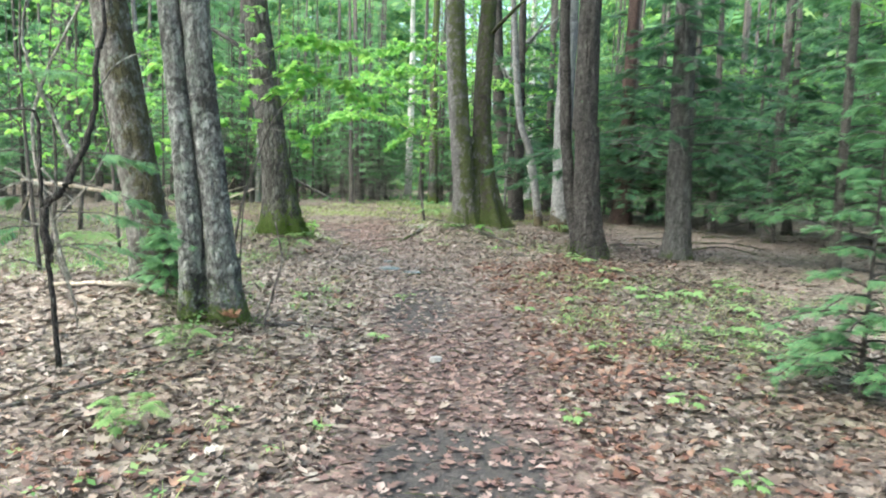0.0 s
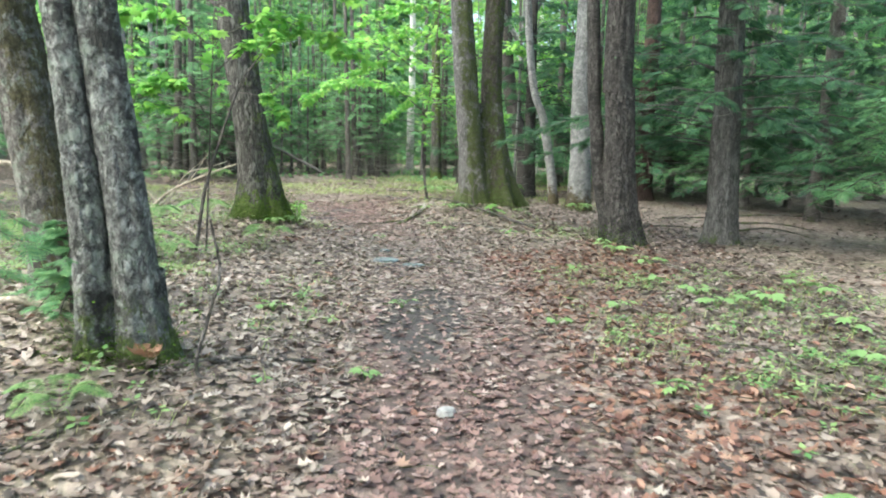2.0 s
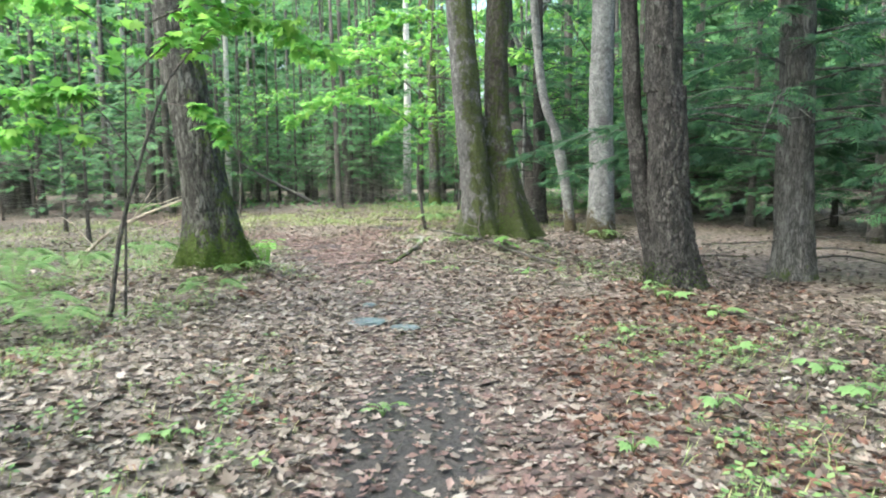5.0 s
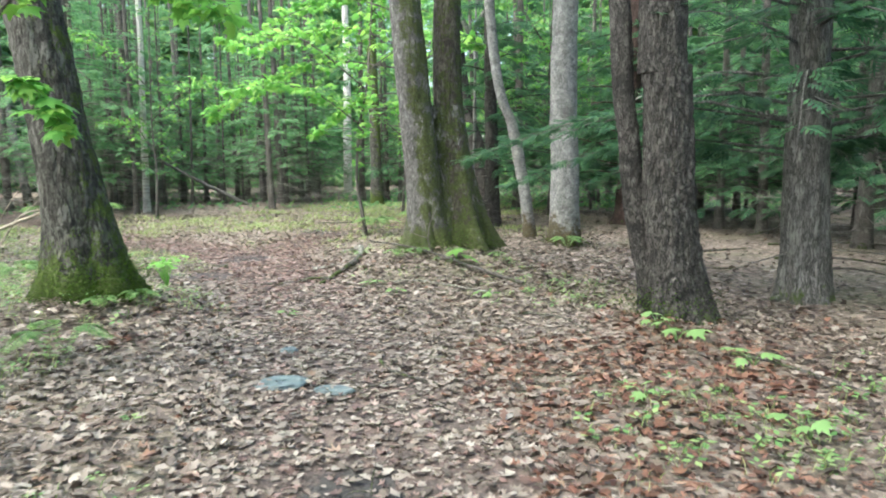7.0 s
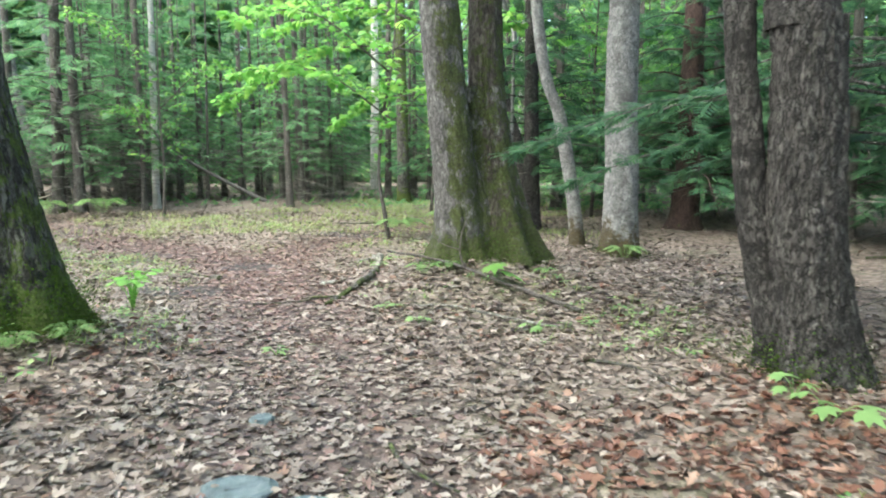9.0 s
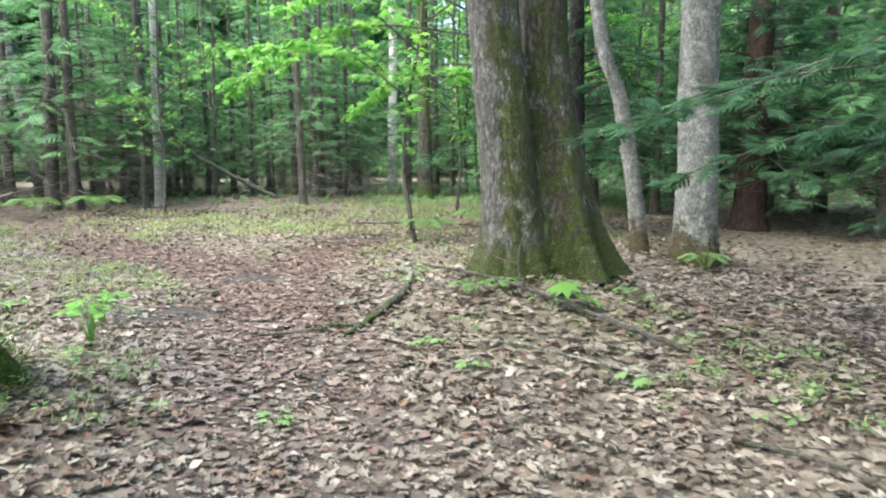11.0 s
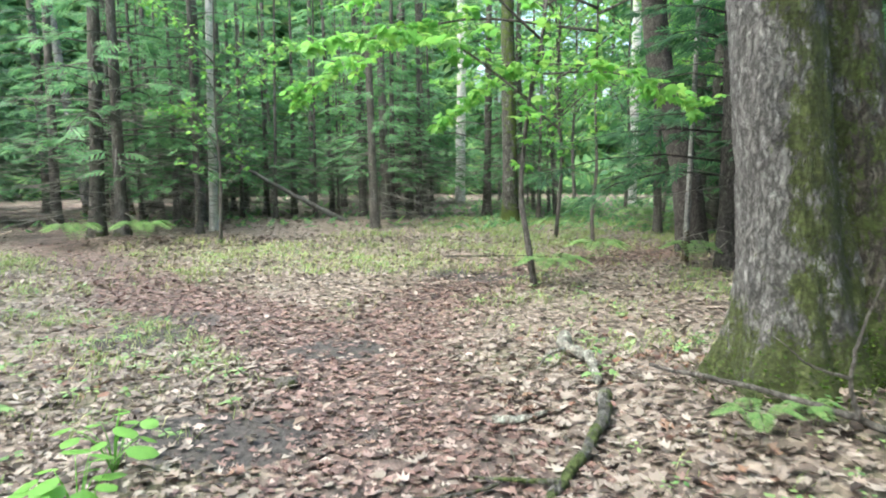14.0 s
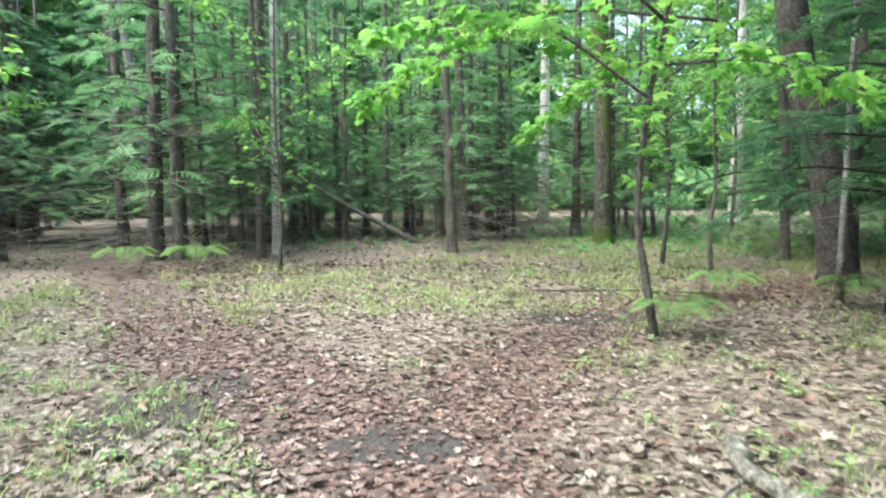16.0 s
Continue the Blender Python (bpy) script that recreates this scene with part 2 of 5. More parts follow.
SOIL = ground_material()
STONE = stone_material("slate_blue_stone", [(0.3, (0.04, 0.055, 0.06)), (0.55, (0.085, 0.115, 0.125)), (0.75, (0.14, 0.165, 0.17))])
PALE_STONE = stone_material("pale_stone", [(0.3, (0.13, 0.13, 0.125)), (0.7, (0.28, 0.28, 0.27))])
BARK_MAPLE = bark("bark_grey_maple", (0.03, 0.029, 0.027), (0.15, 0.154, 0.145), (0.32, 0.335, 0.315), 0.75, 0.6, 0.5, 0.4, 0.0, 0.75, blotch=0.85, lichen=(0.2, 0.235, 0.195), lichen_amount=0.55)
BARK_LEAN = bark("bark_grey_leaning", (0.04, 0.036, 0.031), (0.15, 0.142, 0.128), (0.29, 0.29, 0.275), 0.8, 0.5, 0.45, 0.2, 3.0, 0.6, (0.055, 0.05, 0.02), -0.02, 0.16, 0.8, lichen_amount=0.5)
BARK_OAK = bark("bark_oak", (0.024, 0.023, 0.02), (0.082, 0.08, 0.072), (0.2, 0.2, 0.185), 0.9, 0.24, 0.8, 0.62, 2.2, 0.4, (0.058, 0.088, 0.013), 0.14, 0.12, 0.7)
BARK_BIG = bark("bark_ash_grey", (0.035, 0.032, 0.03), (0.125, 0.121, 0.117), (0.38, 0.375, 0.365), 1.1, 0.34, 0.6, 0.55, 6.5, 0.42, (0.048, 0.062, 0.013), -0.27, 0.1, 0.45)
BARK_BIG_MOSSY = bark("bark_mossy", (0.024, 0.02, 0.016), (0.08, 0.07, 0.058), (0.17, 0.155, 0.13), 0.9, 0.3, 0.7, 0.7, 1.1, 0.35, (0.042, 0.058, 0.012), -0.1, 0.0, 0.6)
BARK_FURROW = bark("bark_furrowed", (0.016, 0.014, 0.013), (0.062, 0.057, 0.052), (0.19, 0.182, 0.17), 1.25, 0.4, 0.95, 0.12, 0.0, 0.3, blotch=0.7)
BARK_PALE = bark("bark_pale_grey", (0.06, 0.058, 0.056), (0.185, 0.185, 0.182), (0.38, 0.385, 0.38), 0.8, 0.8, 0.3, 0.62, 0.0, 0.65, (0.05, 0.038, 0.012), blotch=0.5, lichen=(0.3, 0.31, 0.29), lichen_amount=0.5)
BARK_CONIFER = bark("bark_conifer", (0.042, 0.04, 0.037), (0.145, 0.14, 0.132), (0.24, 0.236, 0.226), 1.2, 0.14, 0.75, 0.17, 0.0, 0.3)
BARK_RED = bark("bark_reddish", (0.03, 0.018, 0.015), (0.085, 0.054, 0.046), (0.14, 0.095, 0.083), 1.0, 0.2, 0.7, 0.03, 0.0, 0.2)
BARK_POLE = bark("bark_thin_pole", (0.045, 0.04, 0.036), (0.13, 0.118, 0.108), (0.26, 0.25, 0.235), 1.6, 0.25, 0.4, 0.1, 0.0, 0.5)
BARK_BIRCH = bark("bark_white_birch", (0.2, 0.19, 0.175), (0.58, 0.57, 0.55), (0.74, 0.73, 0.71), 0.8, 2.4, 0.25, 0.0, 0.0, 0.5, blotch=0.35)
DEADWOOD = bark("dead_grey_wood", (0.07, 0.064, 0.056), (0.26, 0.25, 0.22), (0.48, 0.51, 0.45), 1.4, 0.3, 0.4, -0.5, 0.0, 0.8)
DEAD_TWIG = bark("dead_pale_twigs", (0.1, 0.09, 0.08), (0.25, 0.235, 0.215), (0.4, 0.4, 0.37), 1.6, 0.3, 0.3, -0.5, 0.0, 0.5)
PALEWOOD = bark("bare_pale_wood", (0.22, 0.18, 0.14), (0.44, 0.39, 0.32), (0.58, 0.53, 0.46), 1.4, 0.3, 0.2, -0.5, 0.0, 0.5)
MOSS = leafy("moss", [(0, (0.035, 0.075, 0.012)), (0.5, (0.065, 0.125, 0.018)), (1, (0.11, 0.18, 0.025))], 0.2, 0.8, 0.1)
LITTER_PALE = leafy("dry_leaves_pale", [(0, (0.06, 0.044, 0.036)), (0.25, (0.13, 0.1, 0.083)), (0.55, (0.215, 0.178, 0.15)), (0.8, (0.285, 0.245, 0.212)), (0.96, (0.36, 0.322, 0.284)), (1, (0.2, 0.105, 0.062))], 0.12, 0.5, 0.5)
LITTER_BROWN = leafy("dry_leaves_brown", [(0, (0.03, 0.022, 0.018)), (0.35, (0.078, 0.055, 0.043)), (0.7, (0.135, 0.098, 0.077)), (0.93, (0.21, 0.168, 0.138)), (1, (0.3, 0.255, 0.215))], 0.1, 0.5, 0.5)
LITTER_RUST = leafy("dry_leaves_rust", [(0, (0.05, 0.024, 0.017)), (0.4, (0.12, 0.054, 0.036)), (0.75, (0.19, 0.09, 0.058)), (1, (0.27, 0.18, 0.13))], 0.12, 0.5, 0.5)
LEAF_LOOSE = leafy("dry_leaf_single", [(0, (0.11, 0.08, 0.064)), (0.4, (0.23, 0.185, 0.155)), (0.8, (0.29, 0.25, 0.215)), (1, (0.2, 0.105, 0.062))], 0.1, 0.5, 0.5, True)
WITHERED = leafy("withered_needles", [(0, (0.16, 0.08, 0.045)), (1, (0.26, 0.14, 0.085))], 0.2, 0.6, 0.3)
LITTER_RED = leafy("dry_leaves_trodden", [(0, (0.042, 0.028, 0.025)), (0.3, (0.11, 0.062, 0.053)), (0.6, (0.175, 0.104, 0.09)), (0.85, (0.24, 0.162, 0.143)), (1, (0.36, 0.295, 0.265))], 0.1, 0.5, 0.5)
LEAF_BRIGHT = leafy("maple_leaf_bright", [(0, (0.13, 0.34, 0.07)), (0.5, (0.2, 0.46, 0.1)), (1, (0.33, 0.56, 0.12))], 0.6, 0.45, 0.4)
LEAF_MID = leafy("maple_leaf_green", [(0, (0.1, 0.27, 0.07)), (0.5, (0.17, 0.37, 0.09)), (1, (0.28, 0.47, 0.1))], 0.6, 0.45, 0.4)
LEAF_LOW = leafy("low_plant_green", [(0, (0.1, 0.22, 0.07)), (0.5, (0.19, 0.34, 0.12)), (1, (0.34, 0.45, 0.19))], 0.45, 0.5, 0.4)
GRASS = leafy("grass_blade", [(0, (0.18, 0.26, 0.09)), (0.6, (0.33, 0.4, 0.16)), (1, (0.5, 0.49, 0.27))], 0.4, 0.55, 0.3)
NEEDLE = leafy("hemlock_needles", [(0, (0.03, 0.085, 0.045)), (0.5, (0.05, 0.13, 0.062)), (1, (0.095, 0.2, 0.08))], 0.5, 0.5, 0.35)
# Paler needles: the stand's haze is put into this colour; saplings share it
NEEDLE_PALE = leafy("hemlock_needles_pale", [(0, (0.085, 0.21, 0.1)), (0.5, (0.135, 0.29, 0.13)), (1, (0.21, 0.37, 0.15))], 0.5, 0.5, 0.35)
# Lightened as well, so that distance haze sits in the foliage colour
FAR_GREEN = leafy("far_foliage", [(0, (0.1, 0.22, 0.11)), (0.6, (0.17, 0.35, 0.15)), (1, (0.34, 0.5, 0.18))], 0.6, 0.6, 0.2)


# ---- mesh helpers ----
def mesh_from(name, verts, faces, material, smooth=False):
    """verts (n, 3) and faces (m, k) as arrays, all faces with the same number of corners."""
    verts, faces = np.asarray(verts, np.float32), np.asarray(faces, np.int32)
    me = bpy.data.meshes.new(name)
    me.vertices.add(len(verts))
    me.vertices.foreach_set("co", verts.ravel())
    k = faces.shape[1]
    me.loops.add(faces.size)
    me.loops.foreach_set("vertex_index", faces.ravel())
    me.polygons.add(len(faces))
    me.polygons.foreach_set("loop_start", np.arange(0, faces.size, k, dtype=np.int32))
    me.update(calc_edges=True)
    me.validate()
    me.materials.append(material)
    if smooth:
        me.shade_smooth()
    return me


def part(name, me, parent, label=""):
    ob = new(name, me)
    ob.parent = parent
    if label:
        ob["label"] = label
    return ob


def thing(name, x, y, label, category, group="", z=None, turn=0.0, size=1.0):
    ob = new(name)
    ob.empty_display_size = 0.2
    ob.matrix_basis = pose(x, y, gz(x, y) if z is None else z, 0, 0, turn) @ Matrix.Scale(size, 4)
    return tagged(ob, label, category, group)


class Geo:
    """Collects quads and gives one mesh."""

    def __init__(self):
        self.v, self.f, self.n = [], [], 0

    def put(self, v, f):
        self.v.append(np.asarray(v, float))
        self.f.append(np.asarray(f, int) + self.n)
        self.n += len(v)

    def mesh(self, name, material, smooth=True):
        return mesh_from(name, np.concatenate(self.v), np.concatenate(self.f), material, smooth)


def curve_points(pts, n):
    """n points along a smooth line through pts (Catmull-Rom)."""
    p = np.asarray(pts, float)
    if len(p) == 2:
        return p[0] + (p[1] - p[0]) * np.linspace(0, 1, n)[:, None]
    q = np.vstack([2 * p[0] - p[1], p, 2 * p[-1] - p[-2]])
    out = []
    for s in np.linspace(0, len(p) - 1, n):
        i = min(int(s), len(p) - 2)
        u = s - i
        a, b, c, d = q[i:i + 4]
        out.append(0.5 * (2 * b + (c - a) * u + (2 * a - 5 * b + 4 * c - d) * u * u + (3 * b - a - 3 * c + d) * u ** 3))
    return np.array(out)


def tube(pts, r0, r1, sides=6, n=None, wobble=0.0, power=1.0):
    """A tapered round stick along pts, closed at its ends by small rings; quads."""
    n = n or max(3, 3 * len(pts))
    c = curve_points(pts, n)
    if wobble:
        c[1:-1] += RNG.normal(0, wobble, (n - 2, 3))
    tan = np.gradient(c, axis=0)
    tan /= np.linalg.norm(tan, axis=1)[:, None]
    up = np.where(np.abs(tan[:, 2:3]) > 0.85, np.array([[1.0, 0, 0]]), np.array([[0, 0, 1.0]]))
    a = np.cross(tan, up)
    a /= np.linalg.norm(a, axis=1)[:, None]
    b = np.cross(tan, a)
    r = r0 + (r1 - r0) * np.linspace(0, 1, n) ** power
    th = np.linspace(0, 2 * np.pi, sides, endpoint=False)
    ring = np.cos(th)[None, :, None] * a[:, None] + np.sin(th)[None, :, None] * b[:, None]
    v = c[:, None] + ring * r[:, None, None]
    v = np.concatenate([c[:1, None] + ring[:1] * r[0] * 0.05, v, c[-1:, None] + ring[-1:] * r[-1] * 0.05])
    n += 2
    i, j = np.meshgrid(np.arange(n - 1), np.arange(sides), indexing="ij")
    j2 = (j + 1) % sides
    f = np.stack([i * sides + j, i * sides + j2, (i + 1) * sides + j2, (i + 1) * sides + j], -1).reshape(-1, 4)
    return v.reshape(-1, 3), f


def relief(x, y, h, seed, freq, stretch):
    """Bark plates with narrow cracks, about -1 to 0.6, at a place on a trunk."""
    p = Vector((x * freq, y * freq, h * freq * stretch + 7.0 * seed))
    plates = min(1.0, 4.5 * abs(noise.noise(p)))
    small = min(1.0, 4.0 * abs(noise.noise(p * 2.1 + Vector((3.1, 0.7, 0.0)))))
    return plates * 0.9 + 0.45 * small - 1.0 + 0.35 * noise.noise(p * 4.3)


def ring_faces(rings, sides):
    i, j = np.meshgrid(np.arange(rings - 1), np.arange(sides), indexing="ij")
    j2 = (j + 1) % sides
    return np.stack([i * sides + j, i * sides + j2, (i + 1) * sides + j2, (i + 1) * sides + j], -1).reshape(-1, 4)


def trunk_mesh(name, pts, r0, r1, material, flare=0.12, lobes=5, ridge=0.012, sides=40, rings=110, seed=0, flare_h=0.3, freq=13.0, stretch=0.3):
    """A trunk along pts from the ground: root flare, taper, swellings, and bark plates in the surface."""
    c = curve_points(pts, rings * 6)
    s = np.linspace(0, 1, rings) ** 1.9
    c = c[np.clip((s * (len(c) - 1)).astype(int), 0, len(c) - 1)]
    h = c[:, 2] - c[0, 2]
    base = r0 + (r1 - r0) * (h / h[-1])
    th = np.linspace(0, 2 * np.pi, sides, endpoint=False)
    v = np.zeros((rings, sides, 3))
    for i in range(rings):
        fl = flare * math.exp(-max(h[i], 0) / flare_h)
        for j in range(sides):
            t = th[j]
            ct, sn = math.cos(t), math.sin(t)
            lobe = 1 + 0.55 * math.cos(lobes * t + seed) * math.cos(2 * t + 1.3 * seed)
            q = Vector((ct * 1.1, sn * 1.1, h[i] * 0.9 + 3.0 * seed))
            r = base[i] * (1 + 0.12 * noise.noise(q) + 0.05 * noise.noise(q * 3.0)) + fl * lobe
            r += ridge * relief(r * ct, r * sn, h[i], seed, freq, stretch)
            v[i, j] = (c[i, 0] + r * ct, c[i, 1] + r * sn, c[i, 2])
    return mesh_from(name, v.reshape(-1, 3), ring_faces(rings, sides), material, True)


def joined_foot(trunks, top, blend, material, ridge=0.012, sides=120, rings=90, seed=0.0, freq=13.0, stretch=0.3):
    """The foot in which two trunks have grown together, from the ground to height top."""
    h = np.linspace(0.0, top, rings)
    th = np.linspace(0, 2 * np.pi, sides, endpoint=False)
    lines = []
    for pts, r0, r1, _, o in trunks:
        c = curve_points(pts, 900)
        at = np.searchsorted(c[:, 2] - c[0, 2], h).clip(0, 899)
        fl = o.get("flare", 0.12) * np.exp(-h / o.get("flare_h", 0.3))
        lines.append((c[at, :2], r0 + (r1 - r0) * h / (c[-1, 2] - c[0, 2]) + fl, fl, o.get("lobes", 5), o.get("seed", 0)))
    reach = np.linspace(0, 1.3, 261)
    v = np.zeros((rings, sides, 3))
    for i in range(rings):
        mid = (lines[0][0][i] * lines[0][1][i] + lines[1][0][i] * lines[1][1][i]) / (lines[0][1][i] + lines[1][1][i])
        k = blend * (1 - 0.75 * h[i] / top)
        px = mid[0] + reach[None] * np.cos(th)[:, None]
        py = mid[1] + reach[None] * np.sin(th)[:, None]
        d = [np.hypot(px - c[i, 0], py - c[i, 1]) - r[i] - 0.55 * fl[i] * np.cos(lo * np.arctan2(py - c[i, 1], px - c[i, 0]) + sd) for c, r, fl, lo, sd in lines]
        w = np.clip(0.5 + 0.5 * (d[1] - d[0]) / k, 0, 1)
        both = d[1] * (1 - w) + d[0] * w - k * w * (1 - w)
        r = reach[np.argmax(np.where(both < 0, np.arange(261), 0), axis=1)] + 0.003
        r = (np.roll(r, 1) + 2 * r + np.roll(r, -1)) / 4
        for j in range(sides):
            ct, sn = math.cos(th[j]), math.sin(th[j])
            e = r[j] + ridge * relief(r[j] * ct, r[j] * sn, h[i], seed, freq, stretch) + 0.03 * noise.noise(Vector((ct * 2, sn * 2, h[i] * 1.6 + seed)))
            v[i, j] = (mid[0] + e * ct, mid[1] + e * sn, h[i])
    return mesh_from("foot", v.reshape(-1, 3), ring_faces(rings, sides), material, True)


def scatter(tv, tf, pos, basis, size):
    """Copies of a small template (tv, tf) at pos, turned by basis (n, 3, 3) with the axes as columns, sized by size (n) or (n, 3)."""
    size = np.asarray(size, float)
    size = size[:, None] * np.ones(3) if size.ndim == 1 else size
    v = np.einsum("nij,nkj->nki", basis, tv[None] * size[:, None]) + pos[:, None]
    f = tf[None] + (np.arange(len(pos)) * len(tv))[:, None, None]
    return v.reshape(-1, 3), f.reshape(-1, tf.shape[1])


def frames_from(forward, normal):
    """Bases with y along forward and z near normal."""
    y = forward / np.linalg.norm(forward, axis=1)[:, None]
    x = np.cross(y, normal)
    x /= np.linalg.norm(x, axis=1)[:, None] + 1e-9
    z = np.cross(x, y)
    return np.stack([x, y, z], -1)


def fan(rim, centre):
    v = np.vstack([[centre], rim])
    n = len(rim)
    return v, np.array([[0, 1 + i, 1 + (i + 1) % n] for i in range(n)])


# Leaf shapes, stalk at the origin, tip along y, about 1 long
MAPLE = fan(np.array([(0, 0, 0), (0.3, 0.05, -0.04), (0.52, 0.3, -0.1), (0.3, 0.42, -0.02), (0.42, 0.75, -0.1), (0.16, 0.68, 0.0), (0, 1.05, -0.14),
                      (-0.16, 0.68, 0.0), (-0.42, 0.75, -0.1), (-0.3, 0.42, -0.02), (-0.52, 0.3, -0.1), (-0.3, 0.05, -0.04)]), (0, 0.4, 0.05))
OVATE = fan(np.array([(0, 0, 0), (0.22, 0.2, -0.03), (0.28, 0.45, -0.05), (0.17, 0.75, -0.06), (0, 1.0, -0.12), (-0.17, 0.75, -0.06), (-0.28, 0.45, -0.05), (-0.22, 0.2, -0.03)]), (0, 0.45, 0.03))
ROUND = fan(np.array([(0, 0, 0), (0.28, 0.12, -0.02), (0.42, 0.42, -0.05), (0.32, 0.76, -0.05), (0, 0.95, -0.1), (-0.32, 0.76, -0.05), (-0.42, 0.42, -0.05), (-0.28, 0.12, -0.02)]), (0, 0.45, 0.03))
DRY_SMALL = fan(np.array([(0, 0, 0.0), (0.33, 0.42, 0.16), (0.03, 1.0, 0.06), (-0.3, 0.55, 0.18)]), (0, 0.45, -0.02))
SIMPLE = (np.array([(0, 0, 0), (0.34, 0.45, -0.05), (0, 1.0, -0.1), (-0.34, 0.45, -0.05)]), np.array([[0, 1, 2], [0, 2, 3]]))
DRY_OAK = fan(np.array([(0, 0, 0.05), (0.15, 0.16, 0.07), (0.28, 0.28, 0.16), (0.13, 0.38, 0.0), (0.36, 0.6, 0.2), (0.14, 0.7, 0.02), (0.05, 1.0, 0.12),
                        (-0.12, 0.8, 0.04), (-0.32, 0.74, 0.17), (-0.14, 0.52, 0.0), (-0.31, 0.33, 0.14), (-0.12, 0.2, 0.03)]), (0, 0.45, -0.03))
DRY_MAPLE = fan(np.array([(0, 0, 0.02), (0.24, 0.06, 0.05), (0.5, 0.24, 0.2), (0.27, 0.4, 0.02), (0.46, 0.76, 0.2), (0.15, 0.64, 0.0), (0.03, 1.05, 0.16),
                          (-0.16, 0.66, 0.0), (-0.42, 0.74, 0.14), (-0.26, 0.4, 0.0), (-0.54, 0.27, 0.22), (-0.22, 0.07, 0.04)]), (0, 0.4, -0.03))
DRY_CURL = fan(np.array([(0, 0, 0.0), (0.24, 0.28, 0.2), (0.2, 0.7, 0.2), (0, 1, 0.0), (-0.16, 0.72, 0.12), (-0.2, 0.3, 0.15)]), (0, 0.5, -0.02))


def spray_shape(pairs=5, width=0.07):
    """A flat hemlock twig: slender leaflets in pairs along y, and one at the tip."""
    v, f = [], []
    for k in range(pairs):
        y = 0.1 + 0.75 * k / pairs
        length = 0.42 * (1 - 0.6 * k / pairs)
        for s in (1, -1):
            n = len(v)
            d = np.array([s * 0.75, 0.62, -0.12])
            w = np.array([-0.62 * s, 0.75, 0]) * width
            p = np.array([0, y, -0.1 * y * y])
            v += [p, p + d * length * 0.5 + w, p + d * length, p + d * length * 0.5 - w]
            f.append((n, n + 1, n + 2, n + 3))
    n = len(v)
    v += [np.array(p) for p in ((0, 0, 0), (width, 0.5, -0.03), (0, 1.0, -0.16), (-width, 0.5, -0.03))]
    f.append((n, n + 1, n + 2, n + 3))
    return np.array(v), np.array(f)


SPRAY = spray_shape(5, 0.045)
SPRAY_LIGHT = spray_shape(5, 0.042)
SPRAY_FAR = spray_shape(4, 0.06)
SPRAY_MID = spray_shape(5, 0.042)


def unit(v):
    return v / (np.linalg.norm(v, axis=-1, keepdims=True) + 1e-9)


# ---- ground ----
def build_ground():
    near_x = np.arange(-9, 7, 0.12)
    near_y = np.arange(-1, 26, 0.12)
    xs = np.concatenate([[-900, -300, -120, -60], np.arange(-40, -9, 1.0), near_x, np.arange(7, 40, 1.0), [60, 120, 300, 900]])
    ys = np.concatenate([[-900, -300, -120, -60], np.arange(-40, -1, 1.0), near_y, np.arange(26, 60, 1.0), [80, 120, 300, 900]])
    x, y = np.meshgrid(xs, ys, indexing="ij")
    z = ground_z(x, y) + RNG.normal(0, 0.004, x.shape)
    a, b = len(xs), len(ys)
    i, j = np.meshgrid(np.arange(a - 1), np.arange(b - 1), indexing="ij")
    f = np.stack([i * b + j, (i + 1) * b + j, (i + 1) * b + j + 1, i * b + j + 1], -1).reshape(-1, 4)
    me = mesh_from("ground", np.stack([x, y, z], -1).reshape(-1, 3), f, SOIL, True)
    for layer, value in (("trail", np.clip(1.2 - path_distance(x, y), 0, 1)), ("mud", np.clip(inside(x, y, MUD), 0, 0.85))):
        me.attributes.new(layer, "FLOAT", "POINT").data.foreach_set("value", value.astype(np.float32).ravel())
    tagged(new("ground", me), "damp dark forest soil with trodden leaf litter", "ground", kind="structure")


build_ground()


# ---- trees ----
def side_limb(geo, start, way, length, r, droop=0.25, kinks=3):
    """A knotty limb with a few twigs; returns points along it."""
    way = unit(np.asarray(way, float))
    pts = [np.asarray(start, float)]
    for k in range(kinks):
        step = way + np.array([0, 0, -droop * k / kinks]) + RNG.normal(0, 0.12, 3)
        pts.append(pts[-1] + unit(step) * length / kinks)
    geo.put(*tube(pts, r, r * 0.25, 5, 3 * kinks))
    return curve_points(pts, 12)


def high_crown_mesh():
    """Unseen canopy high over the path, added for shade too: clumps of leaves with gaps."""
    clumps = np.stack([RNG.normal(0, 1.7, 40), RNG.normal(0, 1.7, 40), RNG.uniform(8.5, 13.5, 40)], -1)
    pos = (clumps[:, None] + RNG.normal(0, 0.42, (40, 45, 3)) * np.array([1.3, 1.3, 0.5])).reshape(-1, 3)
    n = len(pos)
    v, f = scatter(SIMPLE[0], SIMPLE[1], pos, frames_from(RNG.normal(0, 1, (n, 3)) * [1, 1, 0.3], np.tile([0, 0, 1.0], (n, 1))), RNG.uniform(0.16, 0.3, n))
    return mesh_from("high_crown", v, f, LEAF_MID)


CROWN = high_crown_mesh()


